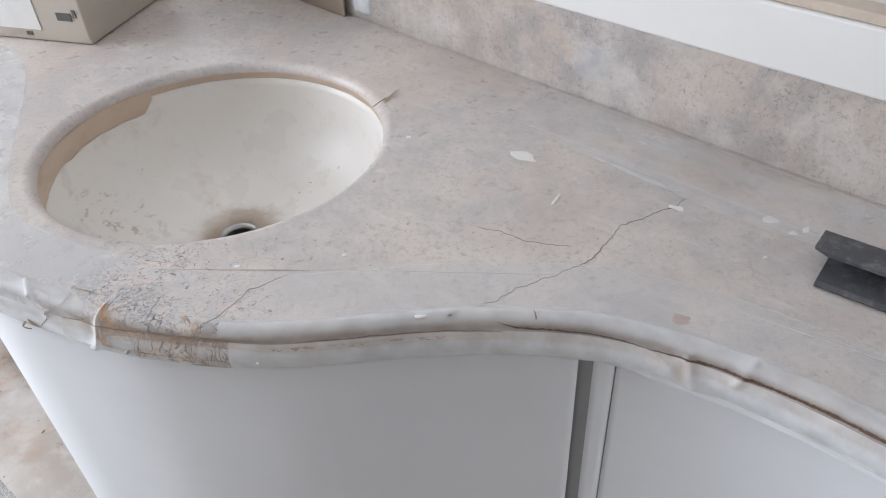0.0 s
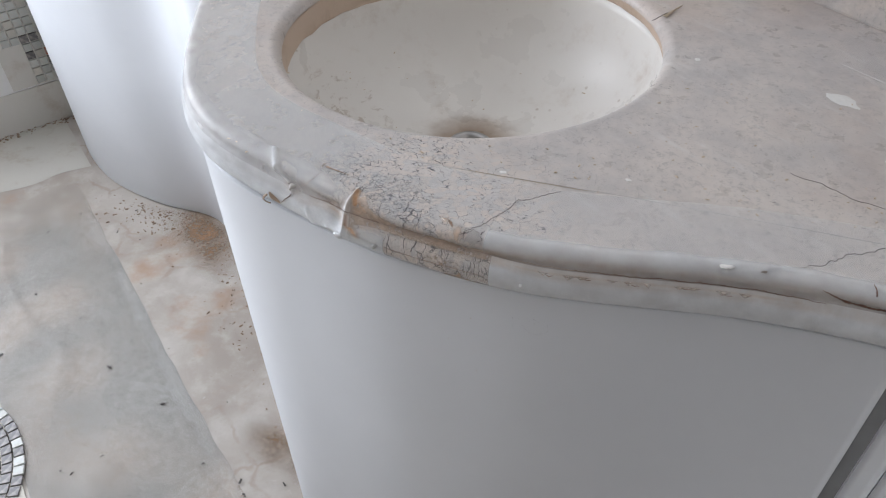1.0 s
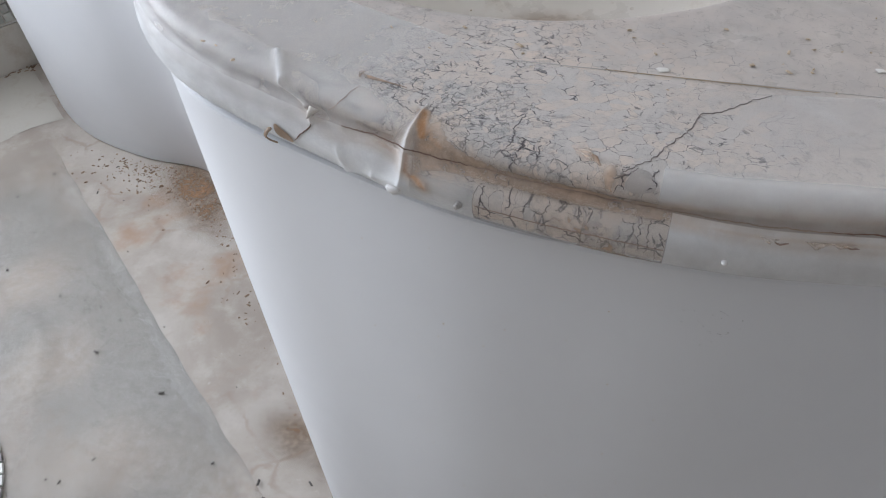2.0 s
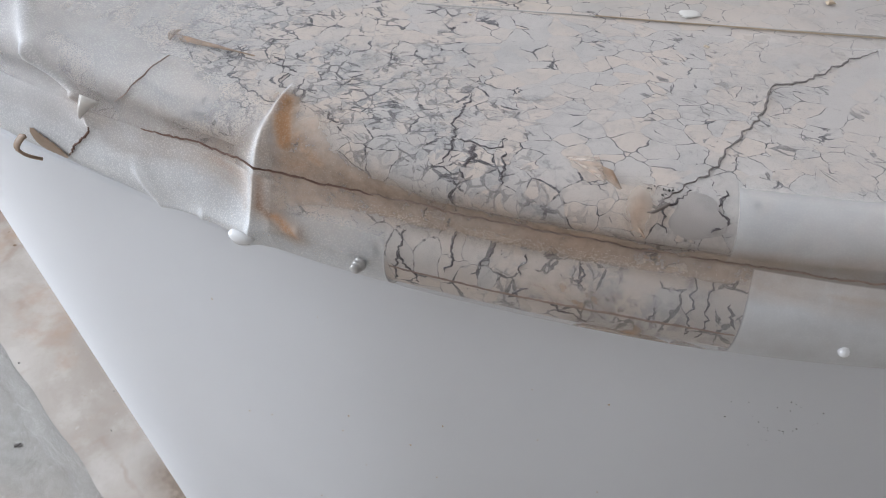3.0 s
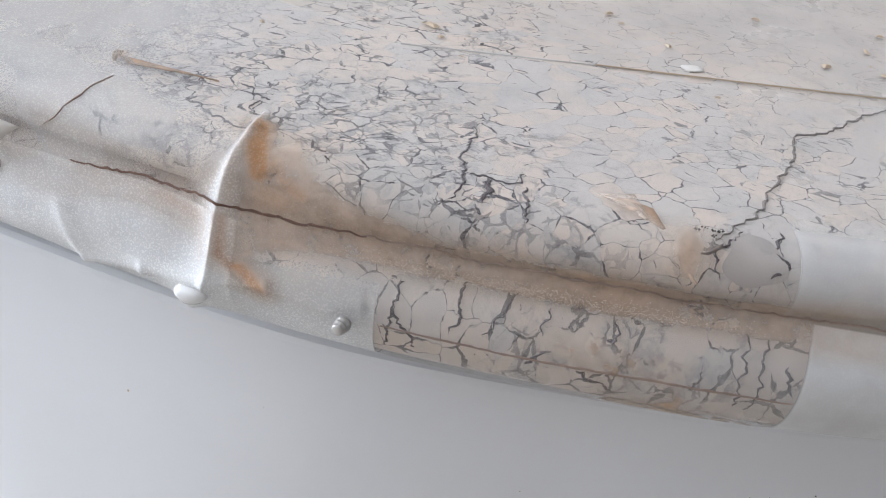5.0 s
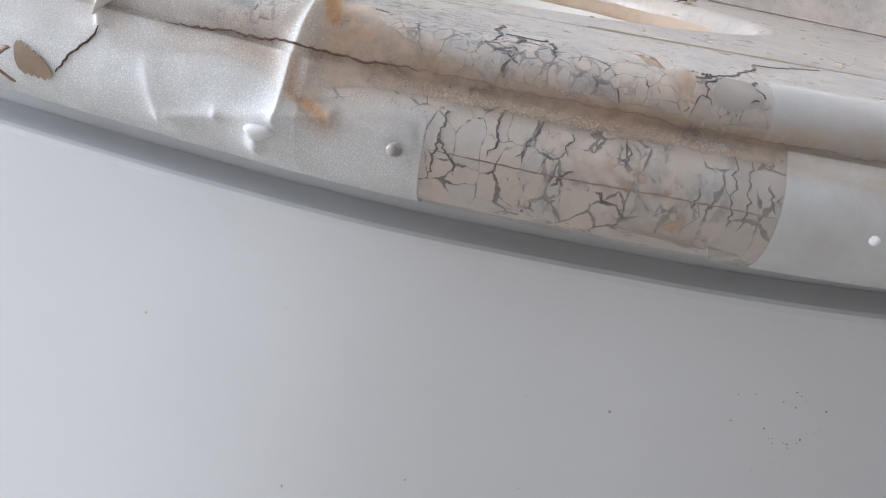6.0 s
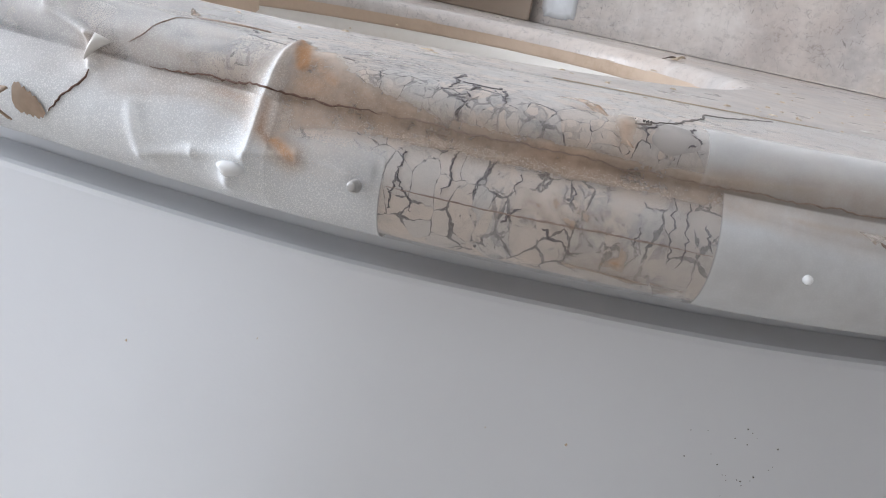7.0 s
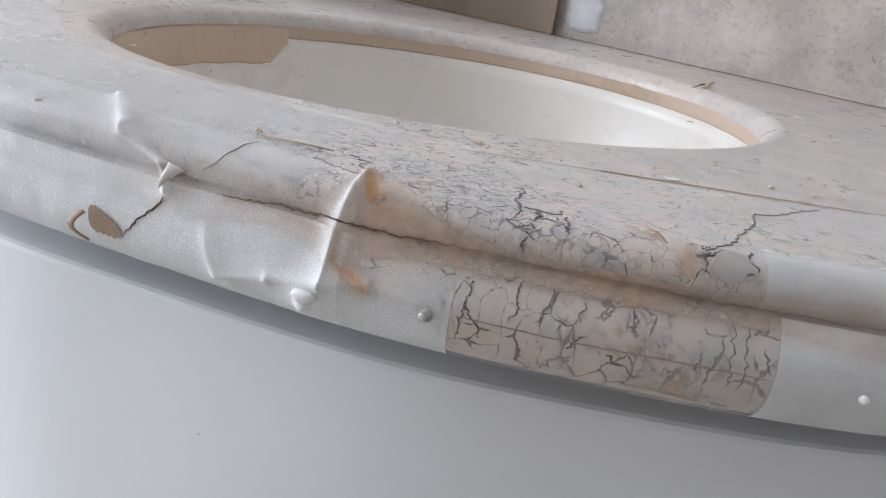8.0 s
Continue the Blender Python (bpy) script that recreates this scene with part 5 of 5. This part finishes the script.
def crumbs(name, count, spread, size, material, label, seed, zbase=0.0):
    """Loose grit, one object."""
    rng = random.Random(seed)
    verts, faces = [], []
    for _ in range(count):
        q = spread(rng)
        r = size * rng.uniform(0.35, 1.3)
        b = len(verts)
        ang = rng.uniform(0, 6.3)
        c, s_ = math.cos(ang), math.sin(ang)
        lx, ly, h = r * rng.uniform(0.7, 2.2), r * rng.uniform(0.5, 1.0), r * rng.uniform(0.3, 0.8)
        for ux, uy, uz in ((-1, -1, 0), (1, -0.8, 0), (0.9, 1, 0), (-0.8, 0.9, 0), (-0.5, -0.5, 1), (0.6, -0.4, 0.9), (0.4, 0.6, 1), (-0.4, 0.5, 0.8)):
            verts.append(Vector((q.x + (ux * lx) * c - (uy * ly) * s_, q.y + (ux * lx) * s_ + (uy * ly) * c, zbase + 0.0004 + uz * h)))
        faces += [tuple(b + k for k in fc) for fc in ((0, 1, 5, 4), (1, 2, 6, 5), (2, 3, 7, 6), (3, 0, 4, 7), (4, 5, 6, 7))]
    return tagged(mesh_object(name, verts, faces, material, smooth=False), label, "debris", kind="stuff")


M_GRIT = plain("brown_grit", (0.26, 0.18, 0.125), 0.95, vary=0.5, scale=90)
M_CHIP = plain("grey_chips", (0.10, 0.09, 0.085), 0.9, vary=0.4, scale=90)


_span = EDGE[(EDGE[:, 0] > -1.4) & (EDGE[:, 0] < -0.6)]
VALLEY = float(_span[int(np.argmin(_span[:, 1])), 0])


def beside_cabinet(rng):
    a = rng.uniform(-1.45, -0.55) if rng.random() < 0.35 else rng.gauss(VALLEY - 0.06, 0.10)
    n0 = float(np.interp(a, EDGE[:, 0], EDGE[:, 1]))
    return W(a, n0 + 0.004 + abs(rng.gauss(0, 0.05)))


floor_stain(W(VALLEY - 0.03, float(np.interp(VALLEY - 0.03, EDGE[:, 0], EDGE[:, 1])) + 0.05), 0.22, 0.09, math.atan2(AY, AX), 0.95, 3, "brown damp dirt on the floor in the recess of the cabinet")
floor_stain(W(-0.50, float(np.interp(-0.50, EDGE[:, 0], EDGE[:, 1])) + 0.03), 0.12, 0.06, math.atan2(AY, AX) + 0.5, 0.8, 7, "rusty stain on the floor by the foot of the cabinet")
crumbs("floor_debris", 620, beside_cabinet, 0.0021, M_GRIT, "brown plaster grit on the floor along the cabinet", 5)
crumbs("floor_chips", 70, lambda rng: W(rng.uniform(-1.5, 0.2), rng.uniform(0.62, 1.05)), 0.0024, M_CHIP, "small dark chips scattered over the floor sheet", 6, 0.004)
crumbs("wall_debris", 260, lambda rng: W(SIDE + abs(rng.gauss(0, 0.02)) + 0.003, rng.uniform(0.62, 1.5)), 0.0035, M_GRIT, "brown grit along the foot of the wall", 7, 0.001)
crumbs("counter_grit", 160, lambda rng: Vector((rng.uniform(-0.5, 0.3), rng.uniform(0.60, 0.66) if rng.random() < 0.4 else rng.uniform(0.6, 0.8), 0)), 0.0009, M_FLAKE, "fine grit on the counter", 8, TOP + 0.0002)


# ---------------------------------------------------------------- mosaics
def tile_material(name, base):
    m = Mat(name)
    r = m.rand()
    c = m.mix(r, tuple(x * 0.8 for x in base), tuple(min(1, x * 1.2) for x in base))
    c = m.mix(m.math("MULTIPLY", m.step(m.noise(60.0, 5), 0.45, 0.7), 0.5), c, (0.5, 0.46, 0.42))
    m.set(c, 0.4)
    m.bump(m.noise(300.0), 0.0004, 0.4)
    return m.m


M_TILES = [tile_material("grey_glass_tile", (0.50, 0.51, 0.48)), tile_material("dark_tile", (0.13, 0.12, 0.12)), tile_material("red_tile", (0.45, 0.16, 0.10)), tile_material("beige_tile", (0.55, 0.52, 0.46))]


def tile_meshes(name, size, thick):
    out = []
    for mat in M_TILES:
        bm = bmesh.new()
        bmesh.ops.create_cube(bm, size=1.0)
        bmesh.ops.scale(bm, vec=(thick, size, size), verts=bm.verts)
        for vert in bm.verts:
            if vert.co.x > 0:
                vert.co.y *= 0.92
                vert.co.z *= 0.92
        me = bpy.data.meshes.new(name)
        bm.to_mesh(me)
        bm.free()
        me.materials.append(mat)
        out.append(me)
    return out


def mosaic_wall():
    base = part("mosaic_panel", box_an(SIDE, SIDE + 0.003, 0.40, 0.778, 0.13, 0.62), M_SKIRT)
    tagged(base, "grey glass mosaic panel with dark and red tiles on the wall", "mosaic", kind="structure")
    skirt = part("baseboard", box_an(SIDE, SIDE + 0.006, 0.40, 1.6, 0.0, 0.125, 0.001), M_SKIRT)
    tagged(skirt, "pale dusty plaster strip along the foot of the wall", "skirting", kind="structure")
    rng = random.Random(12)
    meshes = tile_meshes("tile", 0.0225, 0.005)
    turn = math.atan2(AY, AX)
    for i in range(14):
        for j in range(19):
            n, z = 0.415 + 0.0255 * i, 0.146 + 0.0255 * j
            if i > 11 and z < 0.26:
                continue
            k = rng.random()
            kind = 0 if k < 0.68 else 1 if k < 0.75 else 2 if k < 0.80 else 3
            ob = new("tile", meshes[kind])
            ob.matrix_world = Matrix.Translation(W(SIDE + 0.0055, n, z)) @ Matrix.Rotation(turn, 4, "Z")
            ob.parent = base


mosaic_wall()


def floor_ring():
    M_CREAM = dusty_paint("cream_floor_stone", (0.66, 0.62, 0.55), (0.45, 0.38, 0.31), 0.4)
    slab = part("pale_floor_inlay", box_an(-1.6, 1.4, 1.075, 2.2, 0.0005, 0.004, 0.001), M_CREAM)
    tagged(slab, "cream stone floor inlay with a dark mosaic ring", "floor inlay", kind="structure")
    meshes = tile_meshes("tessera", 0.020, 0.004)
    rng = random.Random(3)
    c = Vector((-1.395, 0.545, 0.006))
    for ring, r in enumerate((0.218, 0.240, 0.262)):
        count = int(2 * math.pi * r / 0.0225)
        for k in range(count):
            w = 2 * math.pi * k / count
            kind = 1 if ring == 1 or rng.random() < 0.55 else 0
            ob = new("tessera", meshes[kind])
            ob.matrix_world = Matrix.Translation(c + Vector((r * math.cos(w), r * math.sin(w), 0))) @ Matrix.Rotation(w, 4, "Z") @ Matrix.Rotation(-math.pi / 2, 4, "Y")
            ob.parent = slab


floor_ring()
